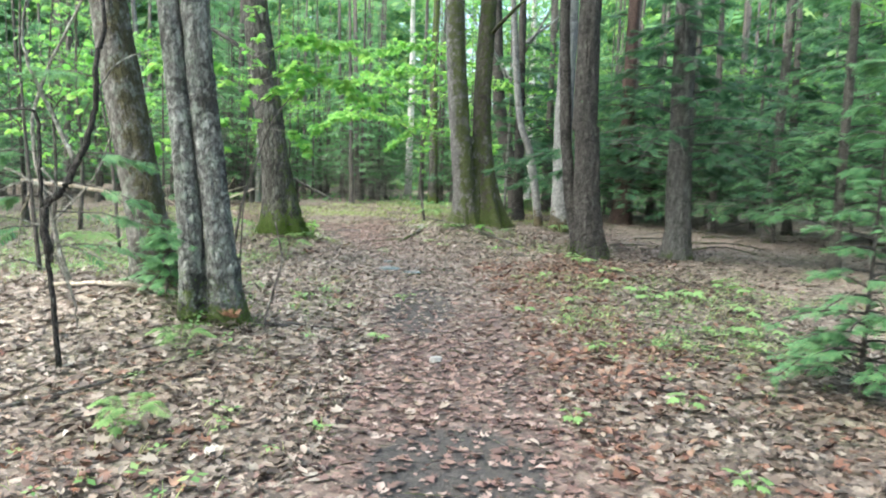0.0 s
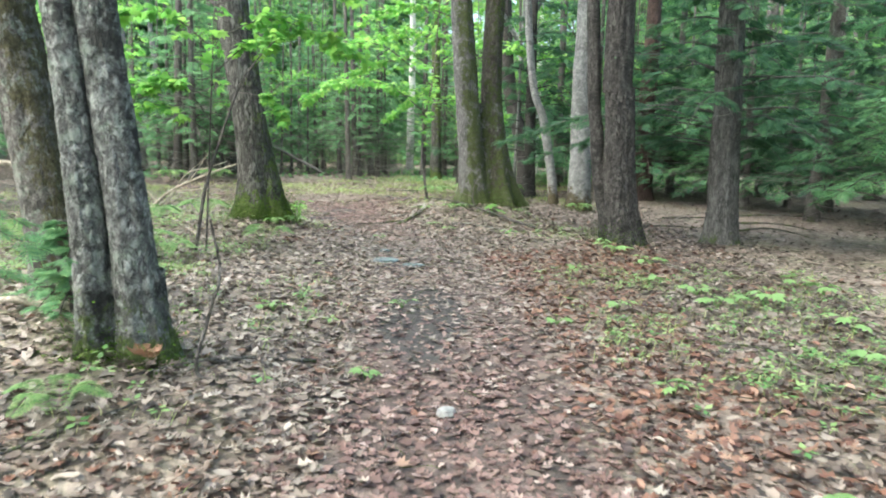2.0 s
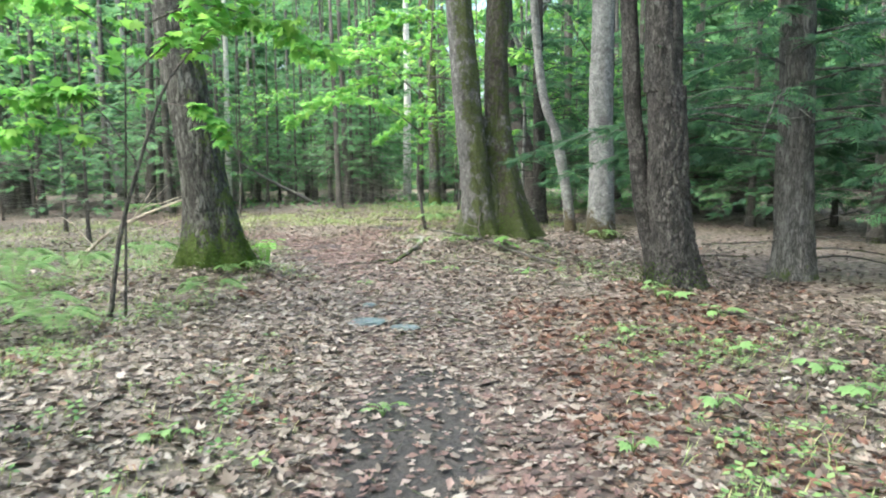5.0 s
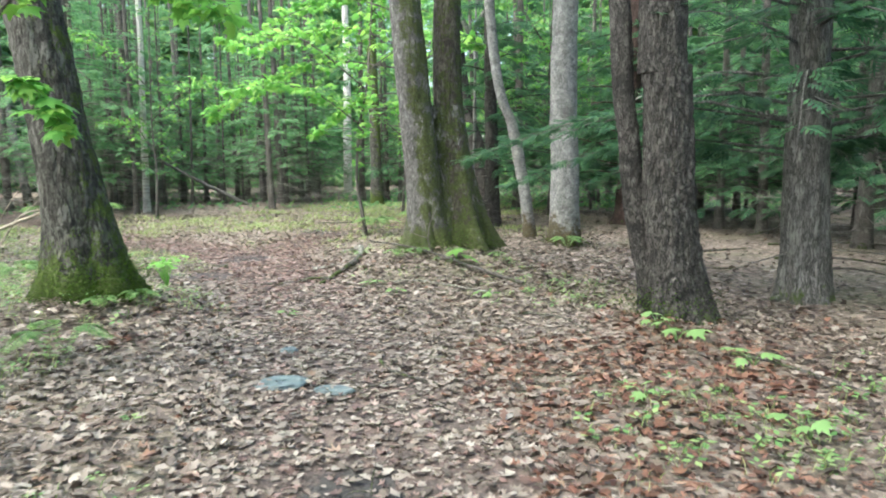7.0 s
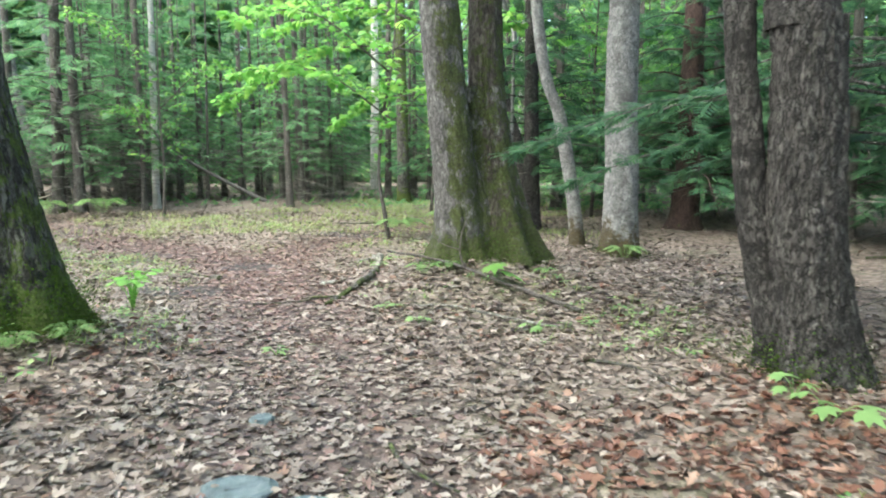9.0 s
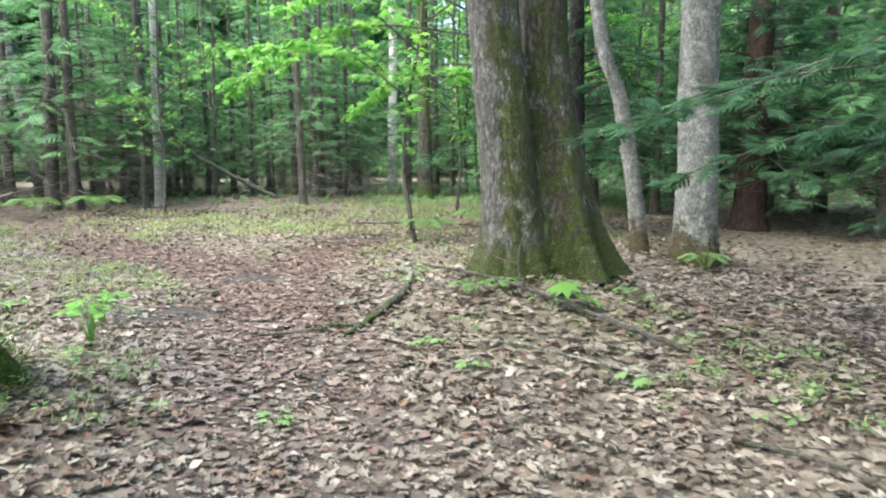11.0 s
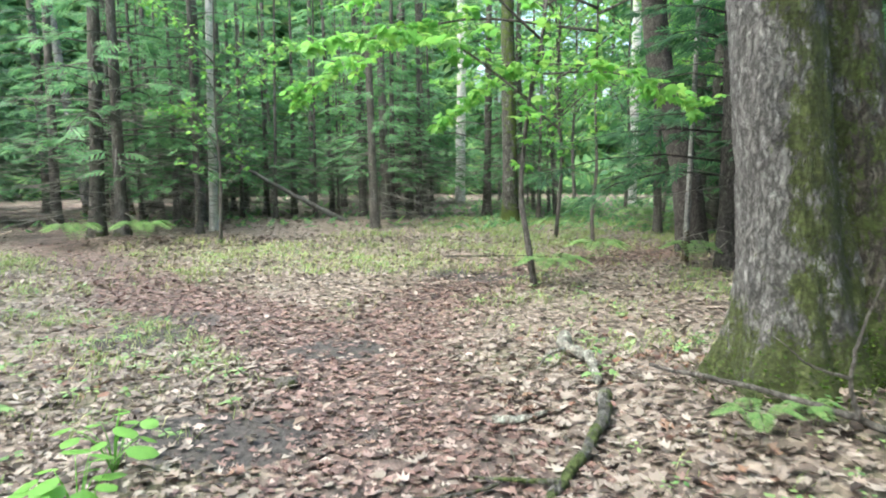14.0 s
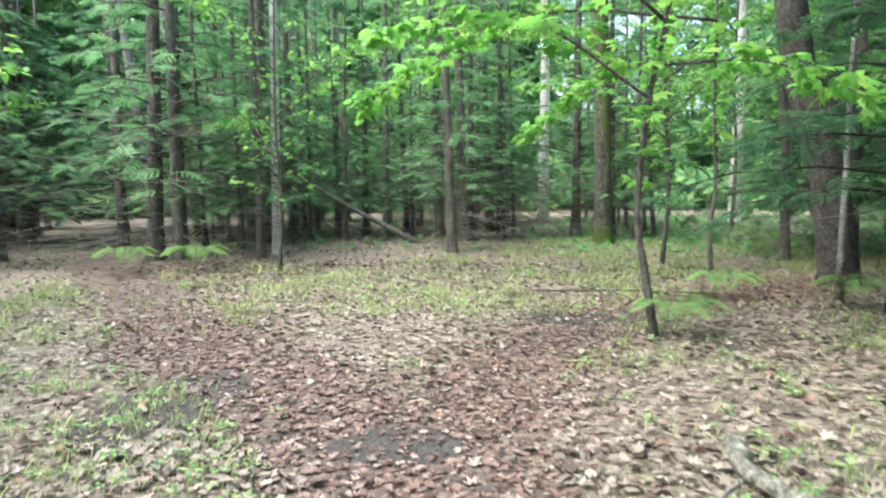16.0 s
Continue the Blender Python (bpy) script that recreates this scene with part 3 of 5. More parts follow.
def big_tree(name, label, x, y, trunks, limbs=(), crown=True, moss_tufts=0, foot=None):
    """A full-grown broadleaf tree. trunks: (points, r0, r1, material, options). limbs: (start, way, length, radius)."""
    tree = thing(name, x, y, label, "tree", z=gz(x, y) - 0.06)
    if foot:
        part("foot", joined_foot(trunks, **foot), tree)
    for pts, r0, r1, material, options in trunks:
        part("trunk", trunk_mesh("trunk", pts, r0, r1, material, **options), tree)
    for start, way, length, r in limbs:
        g = Geo()
        side_limb(g, start, way, length, r)
        part("limb", g.mesh("limb", trunks[0][3]), tree)
    top = np.asarray(trunks[0][0][-1], float)
    for k in range(4):
        g = Geo()
        a = k * 1.6 + x
        side_limb(g, top - [0, 0, 2.2 - 0.5 * k], (math.cos(a), math.sin(a), 0.9), 3.0, 0.07, 0.0)
        part("limb", g.mesh("limb", trunks[0][3]), tree)
    if crown:
        c = tagged(part("crown", CROWN, tree, "green broadleaf crown"), kind="stuff")
        c.matrix_basis = pose(top[0], top[1], top[2] - 11.0, 0, 0, 57 * x)
    if moss_tufts:
        n = 9 * moss_tufts
        th = RNG.uniform(0, 2 * np.pi, n)
        c0 = np.array([np.asarray(tr[0][0], float) for tr in trunks])[RNG.integers(0, len(trunks), n)]
        rad = np.array([tr[1] + tr[4].get("flare", 0.12) for tr in trunks]).mean()
        pos = c0 + np.stack([np.cos(th), np.sin(th), np.zeros(n)], -1) * (rad + RNG.normal(0.04, 0.09, n))[:, None]
        pos[:, 2] = ground_z(pos[:, 0] + x, pos[:, 1] + y) - tree.location.z + np.abs(RNG.normal(0, 0.05 + 0.00002 * n, n))
        v, f = scatter(SIMPLE[0], SIMPLE[1], pos, frames_from(np.stack([np.cos(th), np.sin(th), RNG.uniform(-0.2, 1.5, n)], -1), np.tile([0.1, 0.2, 1.0], (n, 1))), RNG.uniform(0.012, 0.03, n))
        tagged(part("moss", mesh_from("moss", v, f, MOSS), tree, "bright green moss round the foot"), kind="stuff")
    return tree


OPT = dict
FINE = OPT(sides=96, rings=240)
big_tree("twin_maple_tree", "grey lichened maple with twin trunks and mossy foot beside the path", -1.95, 5.75, [
    ([(-0.1, 0, 0), (-0.13, 0, 0.8), (-0.2, 0.0, 1.6), (-0.29, 0.0, 2.6), (-0.55, 0.1, 5), (-1.2, 0.2, 12)], 0.098, 0.05, BARK_MAPLE, OPT(flare=0.05, seed=1, ridge=0.009, freq=15, stretch=0.5, **FINE)),
    ([(0.16, 0.05, 0), (0.08, 0.05, 0.8), (-0.01, 0.05, 1.6), (-0.1, 0.05, 2.6), (-0.3, 0.2, 5), (-0.3, 0.5, 12)], 0.122, 0.06, BARK_MAPLE, OPT(flare=0.06, seed=2, ridge=0.008, freq=15, stretch=0.5, **FINE))],
    moss_tufts=260, foot=OPT(top=0.55, blend=0.06, material=BARK_MAPLE, ridge=0.009, seed=1.5))
big_tree("maple_tree", "leaning grey maple trunk with mossy shaded side", -2.82, 6.85, [
    ([(0, 0, 0), (-0.1, 0, 0.8), (-0.42, 0, 2.7), (-0.9, 0.2, 6.0), (-1.5, 0.5, 12)], 0.195, 0.09, BARK_LEAN, OPT(flare=0.08, seed=3, ridge=0.01, **FINE))], moss_tufts=80)
big_tree("oak_tree", "large leaning oak with dark furrowed bark and moss-covered root flare", -2.93, 12.75, [
    ([(0, 0, 0), (-0.05, 0, 0.7), (-0.2, 0, 1.8), (-0.42, 0.05, 3.3), (-0.75, 0.2, 6), (-1.1, 0.4, 13)], 0.27, 0.1, BARK_OAK, OPT(flare=0.2, seed=4, lobes=4, ridge=0.018, flare_h=0.4, freq=11, stretch=0.22, **FINE))],
    [((-0.45, 0, 3.1), (-1, 0.4, 0.7), 2.2, 0.06)], moss_tufts=900)
big_tree("twin_ash_tree", "massive forked tree, one trunk grey, the other thick with moss", 0.65, 15.75, [
    ([(-0.17, -0.03, 0), (-0.22, -0.03, 0.8), (-0.38, 0, 2.4), (-0.55, 0.1, 5), (-0.7, 0.3, 13)], 0.25, 0.1, BARK_BIG, OPT(flare=0.16, seed=5, ridge=0.013, freq=12, stretch=0.25, **FINE)),
    ([(0.38, 0.12, 0), (0.31, 0.16, 0.6), (0.2, 0.28, 1.5), (0.13, 0.36, 2.6), (0.2, 0.45, 5), (0.5, 0.6, 13)], 0.23, 0.09, BARK_BIG_MOSSY, OPT(flare=0.24, seed=6.3, ridge=0.014, flare_h=0.45, freq=12, stretch=0.25, **FINE))],
    [((0.3, 0.3, 4.3), (0.5, -1, 0.2), 2.4, 0.05)], moss_tufts=500, foot=OPT(top=2.0, blend=0.26, material=BARK_BIG, ridge=0.015, seed=5, rings=160, freq=12, stretch=0.25))
big_tree("smooth_grey_tree", "smooth pale grey trunk with brown mossy foot", 3.0, 18.0, [
    ([(0, 0, 0), (-0.02, 0, 1.5), (-0.05, 0, 3.6), (0.1, 0, 13)], 0.26, 0.1, BARK_PALE, OPT(flare=0.09, seed=7, ridge=0.005, **FINE))], moss_tufts=200)
big_tree("slender_grey_tree", "slender pale leaning trunk", 2.55, 18.75, [
    ([(0, 0, 0), (-0.12, 0, 0.9), (-0.35, 0, 2.1), (-0.72, 0, 3.6), (-1.2, 0.3, 10)], 0.11, 0.05, BARK_PALE, OPT(flare=0.04, seed=8, ridge=0.003, sides=20, rings=50))], crown=False)
big_tree("furrowed_tree", "dark deeply furrowed trunk with a second stem grown onto it", 2.54, 11.95, [
    ([(0.0, 0, 0), (-0.06, 0, 0.5), (-0.14, 0, 1.2), (-0.18, 0, 2.2), (-0.22, 0.05, 3.2), (-0.2, 0.2, 12)], 0.225, 0.1, BARK_FURROW, OPT(flare=0.12, seed=9, lobes=6, ridge=0.022, freq=11, stretch=0.35, **FINE)),
    ([(-0.12, 0.12, 0), (-0.28, 0.15, 0.6), (-0.39, 0.17, 1.1), (-0.45, 0.2, 1.7), (-0.51, 0.22, 2.3), (-0.62, 0.35, 5), (-0.7, 0.5, 11)], 0.105, 0.06, BARK_FURROW, OPT(flare=0.05, seed=10, ridge=0.013, freq=13, stretch=0.35, sides=60, rings=200))],
    moss_tufts=480, foot=OPT(top=1.1, blend=0.1, material=BARK_FURROW, ridge=0.022, seed=9, freq=11, stretch=0.35))
big_tree("forked_dark_tree", "dark trunk standing close to another, curved at its foot", 2.55, 24.6, [
    ([(0, 0, 0), (-0.1, 0, 0.9), (-0.28, 0, 1.9), (-0.8, 0, 4.3), (-1.2, 0, 12)], 0.26, 0.12, BARK_FURROW, OPT(flare=0.06, seed=13, sides=28, rings=70))])
big_tree("mossy_foot_tree", "far brown trunk with bright moss at its foot", -0.5, 30.2, [
    ([(0, 0, 0), (-0.05, 0, 3), (-0.1, 0, 6), (0, 0, 13)], 0.2, 0.1, BARK_OAK, OPT(flare=0.07, seed=14, sides=20, rings=50))], moss_tufts=60)
for bx, by, bh, br in ((-2.2, 42.0, 13, 0.23), (-7.25, 27.3, 12, 0.1), (4.6, 40.0, 13, 0.22)):
    birch = big_tree("birch_tree", "slim white-barked birch trunk among dark conifers", bx, by, [
        ([(0, 0, 0), (0.03, 0, 2.5), (0.08, 0, 6), (0.0, 0, bh)], br, br * 0.5, BARK_BIRCH, OPT(flare=0.02, seed=by, sides=16, rings=40, ridge=0.002))], crown=bx != -7.25)


for x, y, r in ((-13.4, 33.0, 0.15), (-12.3, 33.4, 0.14)):
    big_tree("slender_grey_tree", "slender pale leaning trunk", x, y, [
        ([(0, 0, 0), (-0.25, 0, 1.8), (-0.7, 0, 5), (-1.3, 0, 11)], r, r * 0.6, BARK_PALE, OPT(flare=0.03, seed=x, ridge=0.003, sides=18, rings=50))], crown=False)
big_tree("slender_grey_tree", "thin grey stem between two dark trunks", 1.95, 22.97, [
    ([(0, 0, 0), (0.02, 0, 1.2), (0.05, 0, 2.5), (0.1, 0, 6)], 0.045, 0.025, BARK_PALE, OPT(flare=0.02, seed=3.3, ridge=0.002, sides=14, rings=40))], crown=False)


# Unseen maples added beside the start so that their crowns darken the ground
for x, y in ((4.9, 2.4), (-4.6, 1.2), (1.2, -3.2), (-1.8, -2.6), (6.3, 7.4)):
    big_tree("maple_tree", "added maple out of view, its high crown shading the trail", x, y, [
        ([(0, 0, 0), (0.05, 0, 3), (0.2, 0.1, 7), (0.1, 0.3, 11.5)], 0.19, 0.08, BARK_MAPLE, OPT(flare=0.07, seed=x, sides=24, rings=60))])


# ---- conifers ----
def conifer_limb(geo, needles, start, way, length, r, sprays, size, droop, shape):
    pts = [start, start + way * length * 0.5 + np.array([0, 0, 0.04 * length]), start + way * length + np.array([0, 0, -droop * length])]
    geo.put(*tube(pts, r, r * 0.2, 3, 4))
    if sprays == 0:
        return
    c = curve_points(pts, 24)
    u = RNG.uniform(0.22, 1.0, sprays)
    p = c[(u * 23).astype(int)]
    side = np.cross(way, [0, 0, 1.0])
    s = RNG.choice([-1, 1], sprays)
    f = way[None] * RNG.uniform(0.35, 0.8, sprays)[:, None] + side[None] * (s * RNG.uniform(0.5, 1.0, sprays))[:, None]
    f[:, 2] += RNG.normal(-0.22, 0.16, sprays)
    p = p + f * (RNG.uniform(0, 0.5, sprays) * size * (1.3 - u))[:, None]
    nrm = np.array([0, 0, 1.0]) + RNG.normal(0, 0.25, (sprays, 3))
    needles.append(scatter(shape[0], shape[1], p, frames_from(f, nrm), size * RNG.uniform(0.6, 1.25, sprays) * (1.25 - 0.5 * u)))


def join(chunks):
    v, f, n = [], [], 0
    for a, b in chunks:
        v.append(a)
        f.append(b + n)
        n += len(a)
    return np.concatenate(v), np.concatenate(f)


def conifer(name, label, x, y, height, r, lean=(0, 0), first=1.6, count=46, reach=2.4, sprays=26, size=0.42, dead=8, needle=None, barkmat=None, group="", flare=0.05, sides=11, shape=None, boughs=()):
    """Hemlock: straight trunk, whorls of flat drooping limbs, bare dead twigs low down."""
    tree = thing(name, x, y, label, "tree", group, z=gz(x, y) - 0.05)
    pts = [(0, 0, 0), (lean[0] * 0.3, lean[1] * 0.3, height * 0.3), (lean[0], lean[1], height)]
    part("trunk", trunk_mesh("trunk", pts, r, r * 0.25, barkmat or BARK_POLE, flare=flare, ridge=0.07 * r, sides=sides, rings=22 if sides < 16 else 150, seed=x, freq=15.0, stretch=0.12), tree)
    axis = curve_points(pts, 100)
    g, needles = Geo(), []
    for k in range(count):
        u = (k + RNG.uniform(0, 1)) / count
        low = min(height - 0.3, 7.5)
        h = first + (low - first) * u / 0.84 if u < 0.84 or low > height - 0.5 else low + (height - 0.3 - low) * (u - 0.84) / 0.16
        h = min(h, height - 0.1)
        a = k * 2.4 + RNG.uniform(-0.4, 0.4)
        way = np.array([math.cos(a), math.sin(a), RNG.uniform(-0.08, 0.16)])
        o = axis[min(99, int(h / height * 99))]
        conifer_limb(g, needles, o, way, reach * (1 - 0.8 * u) * RNG.uniform(0.65, 1.15), 0.012 + 0.05 * r, sprays, size, RNG.uniform(0.05, 0.22), shape or SPRAY)
    for h, way, length in boughs:
        conifer_limb(g, needles, axis[int(h / height * 99)], unit(np.array(way, float)), length, 0.018, 120, size * 0.8, 0.12, shape or SPRAY)
    bare = Geo()
    for k in range(dead):
        h, a, ln = RNG.uniform(0.4, first + 1.5), RNG.uniform(0, 6.3), RNG.uniform(0.5, 1.5) * (1.5 if r > 0.085 else 1.0)
        o = axis[min(99, int(h / height * 99))]
        way = np.array([math.cos(a), math.sin(a), RNG.uniform(-0.3, 0.15)])
        end = o + way * ln
        bare.put(*tube([o, end], 0.006 + 0.02 * r, 0.003, 3, 3))
        for q in range(3):
            u = RNG.uniform(0.3, 0.9)
            b = a + RNG.choice([-1, 1]) * RNG.uniform(0.5, 1.1)
            o2 = o + way * ln * u
            bare.put(*tube([o2, o2 + np.array([math.cos(b), math.sin(b), RNG.uniform(-0.3, 0.2)]) * ln * RNG.uniform(0.25, 0.5)], 0.005, 0.002, 3, 2))
    if dead:
        tagged(part("dead_branchwork", bare.mesh("dead_branchwork", DEAD_TWIG), tree, "bare pale dead twigs"), kind="stuff")
    tagged(part("branchwork", g.mesh("branchwork", barkmat or BARK_POLE), tree, "thin bare limbs"), kind="stuff")
    v, f = join(needles)
    tagged(part("crown", mesh_from("crown", v, f, needle or NEEDLE), tree, "flat sprays of green needles"), kind="stuff")
    return tree


# The conifer beside the furrowed tree, limbs only high up
conifer("hemlock_tree", "straight hemlock with grey-brown ridged bark and dark sprays overhead", 4.35, 13.0, 14, 0.235, (-0.4, 0), 3.7, 40, 3.0, 30, 0.36, 6, NEEDLE, BARK_CONIFER, flare=0.1, sides=90, boughs=[(3.3, (-1, 0.35, 0.0), 3.3), (3.7, (-0.9, 0.6, 0.05), 4.2), (3.2, (-0.6, 0.9, 0.0), 3.0), (3.9, (-1, 0.1, 0.02), 3.6), (3.3, (0.8, 0.8, 0), 2.6), (3.5, (0.9, 0.2, 0), 2.4)])
conifer("hemlock_tree", "stout hemlock with reddish brown trunk and wide dark boughs", 5.6, 22.3, 14, 0.27, (0.1, 0), 2.3, 44, 3.9, 24, 0.5, 8, NEEDLE, BARK_RED, flare=0.16, sides=22, shape=SPRAY_LIGHT)
conifer("hemlock_tree", "dark hemlock trunk with drooping boughs behind the double-trunked tree", 2.3, 22.0, 13, 0.17, (-0.2, 0), 2.6, 40, 3.0, 22, 0.46, 6, NEEDLE, BARK_FURROW, flare=0.06, sides=20, shape=SPRAY_LIGHT)
conifer("hemlock_sapling", "small green hemlock sapling beside the path", 2.95, 4.8, 2.5, 0.018, (0.02, 0), 0.35, 60, 0.85, 30, 0.13, 0, NEEDLE_PALE, BARK_POLE, flare=0.005, sides=8)

conifer("hemlock_sapling", "small green hemlock sapling among dead twigs", -2.5, 6.3, 1.05, 0.012, (0.02, 0), 0.35, 26, 0.5, 26, 0.13, 0, NEEDLE_PALE, BARK_POLE, flare=0.005, sides=8)

WOOD, STAND = "hemlocks in the wood", "thin conifers of the stand"
DARK_HEMLOCK, THIN_POLE = "tall dark hemlock with drooping sprays down the trunk", "thin dark pole of a conifer with dead lower twigs"
PROTOS = [
    conifer("hemlock_tree", DARK_HEMLOCK, 9.75, 19.9, 13, 0.12, (-0.3, 0.1), 1.7, 52, 2.8, 22, 0.4, 16, shape=SPRAY_MID, group=WOOD),
    conifer("hemlock_tree", DARK_HEMLOCK, 7.2, 20.9, 12, 0.09, (0.1, 0.1), 1.5, 50, 2.6, 20, 0.4, 16, NEEDLE_PALE, shape=SPRAY_MID, group=WOOD),
    conifer("thin_conifer", THIN_POLE, -3.1, 32.2, 12, 0.075, (0.1, 0), 2.2, 36, 1.8, 9, 0.36, 30, NEEDLE_PALE, shape=SPRAY_LIGHT, group=STAND),
    conifer("thin_conifer", THIN_POLE, -3.65, 27.6, 11, 0.1, (-0.3, 0.2), 2.6, 34, 1.7, 9, 0.36, 30, NEEDLE_PALE, shape=SPRAY_LIGHT, group=STAND),
    conifer("thin_conifer", THIN_POLE, -6.75, 30.35, 9, 0.05, (0.2, 0), 1.9, 34, 1.5, 9, 0.34, 26, NEEDLE_PALE, shape=SPRAY_LIGHT, group=STAND),
]


def stand(proto, x, y, turn, size):
    ob = copy_thing(proto, pose(x, y, gz(x, y) - 0.05, 0, 0, turn) @ Matrix.Scale(size, 4))
    return ob


# Trunks that can be told apart, placed to fit the camera's view, by kind: x, y, size
for k, (x, y, s, p) in enumerate([
        (-3.75, 30.2, 1.2, 3), (-6.7, 31.9, 1.0, 4), (-8.73, 30.1, 1.5, 3), (-9.5, 26.5, 1.5, 3), (-8.85, 26.3, 1.6, 2), (-9.7, 27.9, 1.2, 2),
        (-8.9, 29.0, 0.8, 4), (-9.55, 28.6, 1.1, 4), (-8.5, 28.3, 1.1, 4), (-1.1, 32.3, 1.5, 2),
        # The four hemlocks near x = 5 are set by camera bearing as dark backdrop
        (2.55, 27.2, 0.9, 3), (4.0, 28.2, 1.2, 0), (5.0, 26.0, 1.1, 1), (6.3, 24.0, 1.0, 0), (4.6, 31.0, 1.3, 0), (9.2, 26.4, 1.1, 0), (10.8, 17.3, 1.5, 0), (13.8, 24.8, 1.7, 0), (7.4, 25.4, 1.3, 1), (8.5, 22.7, 1.0, 1),
        (-7.2, 18.0, 0.7, 4), (-12.6, 30.0, 1.3, 3), (-7.3, 26.6, 1.0, 2), (-9.6, 31.2, 1.1, 2), (-16.6, 36.0, 1.5, 0), (-16.8, 31.0, 1.5, 0), (-15.8, 30.7, 1.1, 1)]):
    stand(PROTOS[p], x, y, 77 * k, s)

# The rest of the stand, kept clear of the trail and of the known trees
placed = [(0, 0)]


def fill(count, x0, x1, y0, y1, kinds, low, high, gap):
    made = tries = 0
    while made < count and tries < 4000:
        tries += 1
        x, y = RNG.uniform(x0, x1), RNG.uniform(y0, y1)
        # trees are kept off the camera's sight line to the tall birch
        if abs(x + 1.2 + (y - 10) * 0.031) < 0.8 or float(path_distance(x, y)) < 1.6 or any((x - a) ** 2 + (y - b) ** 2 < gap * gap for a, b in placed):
            continue
        placed.append((x, y))
        stand(PROTOS[kinds[made % len(kinds)]], x, y, RNG.uniform(0, 360), RNG.uniform(low, high))
        made += 1


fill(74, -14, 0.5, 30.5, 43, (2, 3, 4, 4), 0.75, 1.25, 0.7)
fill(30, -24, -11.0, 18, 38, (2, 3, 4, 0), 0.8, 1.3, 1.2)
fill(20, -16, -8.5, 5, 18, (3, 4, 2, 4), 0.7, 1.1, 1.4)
# Out of view: hemlocks added to shade the ground right of the start
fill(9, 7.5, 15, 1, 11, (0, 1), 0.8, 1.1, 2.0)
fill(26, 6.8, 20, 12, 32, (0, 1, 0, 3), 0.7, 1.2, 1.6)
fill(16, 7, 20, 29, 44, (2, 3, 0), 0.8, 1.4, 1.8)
# Behind the start, never in view: conifers added to close the wood off
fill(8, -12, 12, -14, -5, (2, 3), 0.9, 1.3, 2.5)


# ---- woods closing the distance ----
def far_woods():
    n = 30000
    a = RNG.uniform(0, 2 * np.pi, n)
    a[:21000] = RNG.uniform(radians(40), radians(142), 21000)
    d = RNG.uniform(40, 58, n)
    h = 0.3 + RNG.uniform(0, 1, n) ** 1.1 * 16
    d[:2500], h[:2500] = RNG.uniform(38, 46, 2500), RNG.uniform(0.05, 1.3, 2500)
    pos = np.stack([-1 + np.cos(a) * d, 14 + np.sin(a) * d, h], -1)
    keep = np.array([noise.noise(Vector((q[0] * 0.16, q[1] * 0.16, q[2] * 0.22))) for q in pos]) > -0.75 + 0.02 * np.maximum(h - 11, 0)
    keep &= ~((np.abs(a - radians(84)) < radians(8)) & (h > 5) & (RNG.uniform(0, 1, n) < 0.7))
    pos = pos[keep]
    n = len(pos)
    v, f = scatter(SPRAY_FAR[0], SPRAY_FAR[1], pos, frames_from(RNG.normal(0, 1, (n, 3)) * [1, 1, 0.4], RNG.normal(0, 0.6, (n, 3)) + [0, 0, 1.0]), np.stack([RNG.uniform(1.4, 2.6, n) * 1.2] * 2 + [np.ones(n)], -1))
    tagged(new("far_woods", mesh_from("far_woods", v, f, FAR_GREEN)), "dense green foliage of the far woods", "foliage", kind="stuff")
    g = Geo()
    for k in range(150):
        a, d = RNG.uniform(0, 6.283), RNG.uniform(43, 56)
        x, y = -1 + math.cos(a) * d, 14 + math.sin(a) * d
        r = RNG.uniform(0.07, 0.2)
        g.put(*tube([(x, y, -0.3), (x + RNG.normal(0, 0.2), y, 8), (x + RNG.normal(0, 0.5), y, 18)], r, r * 0.4, 7, 6))
    tagged(new("far_trunks", g.mesh("far_trunks", BARK_POLE)), "dark trunks of the far woods", "trees", kind="stuff")


far_woods()


def undergrowth():
    """Low ferny green beyond the fork of the trail."""
    n = 7000
    x, y = RNG.uniform(-13, 17, n), RNG.uniform(27.5, 45, n)
    keep = RNG.uniform(0, 1, n) < np.where(x > -1.5, 0.9, 0.22)
    x, y = x[keep], y[keep]
    n = len(x)
    a = RNG.uniform(0, 6.283, n)
    fwd = np.stack([np.cos(a), np.sin(a), RNG.uniform(0.2, 1.1, n)], -1)
    v, f = scatter(SPRAY_FAR[0], SPRAY_FAR[1], np.stack([x, y, ground_z(x, y)], -1), frames_from(fwd, np.tile([0, 0, 1.0], (n, 1))), RNG.uniform(0.15, 0.45, n))
    tagged(new("undergrowth", mesh_from("undergrowth", v, f, FAR_GREEN)), "low green ferny undergrowth under the far trees", "undergrowth", kind="stuff")


undergrowth()


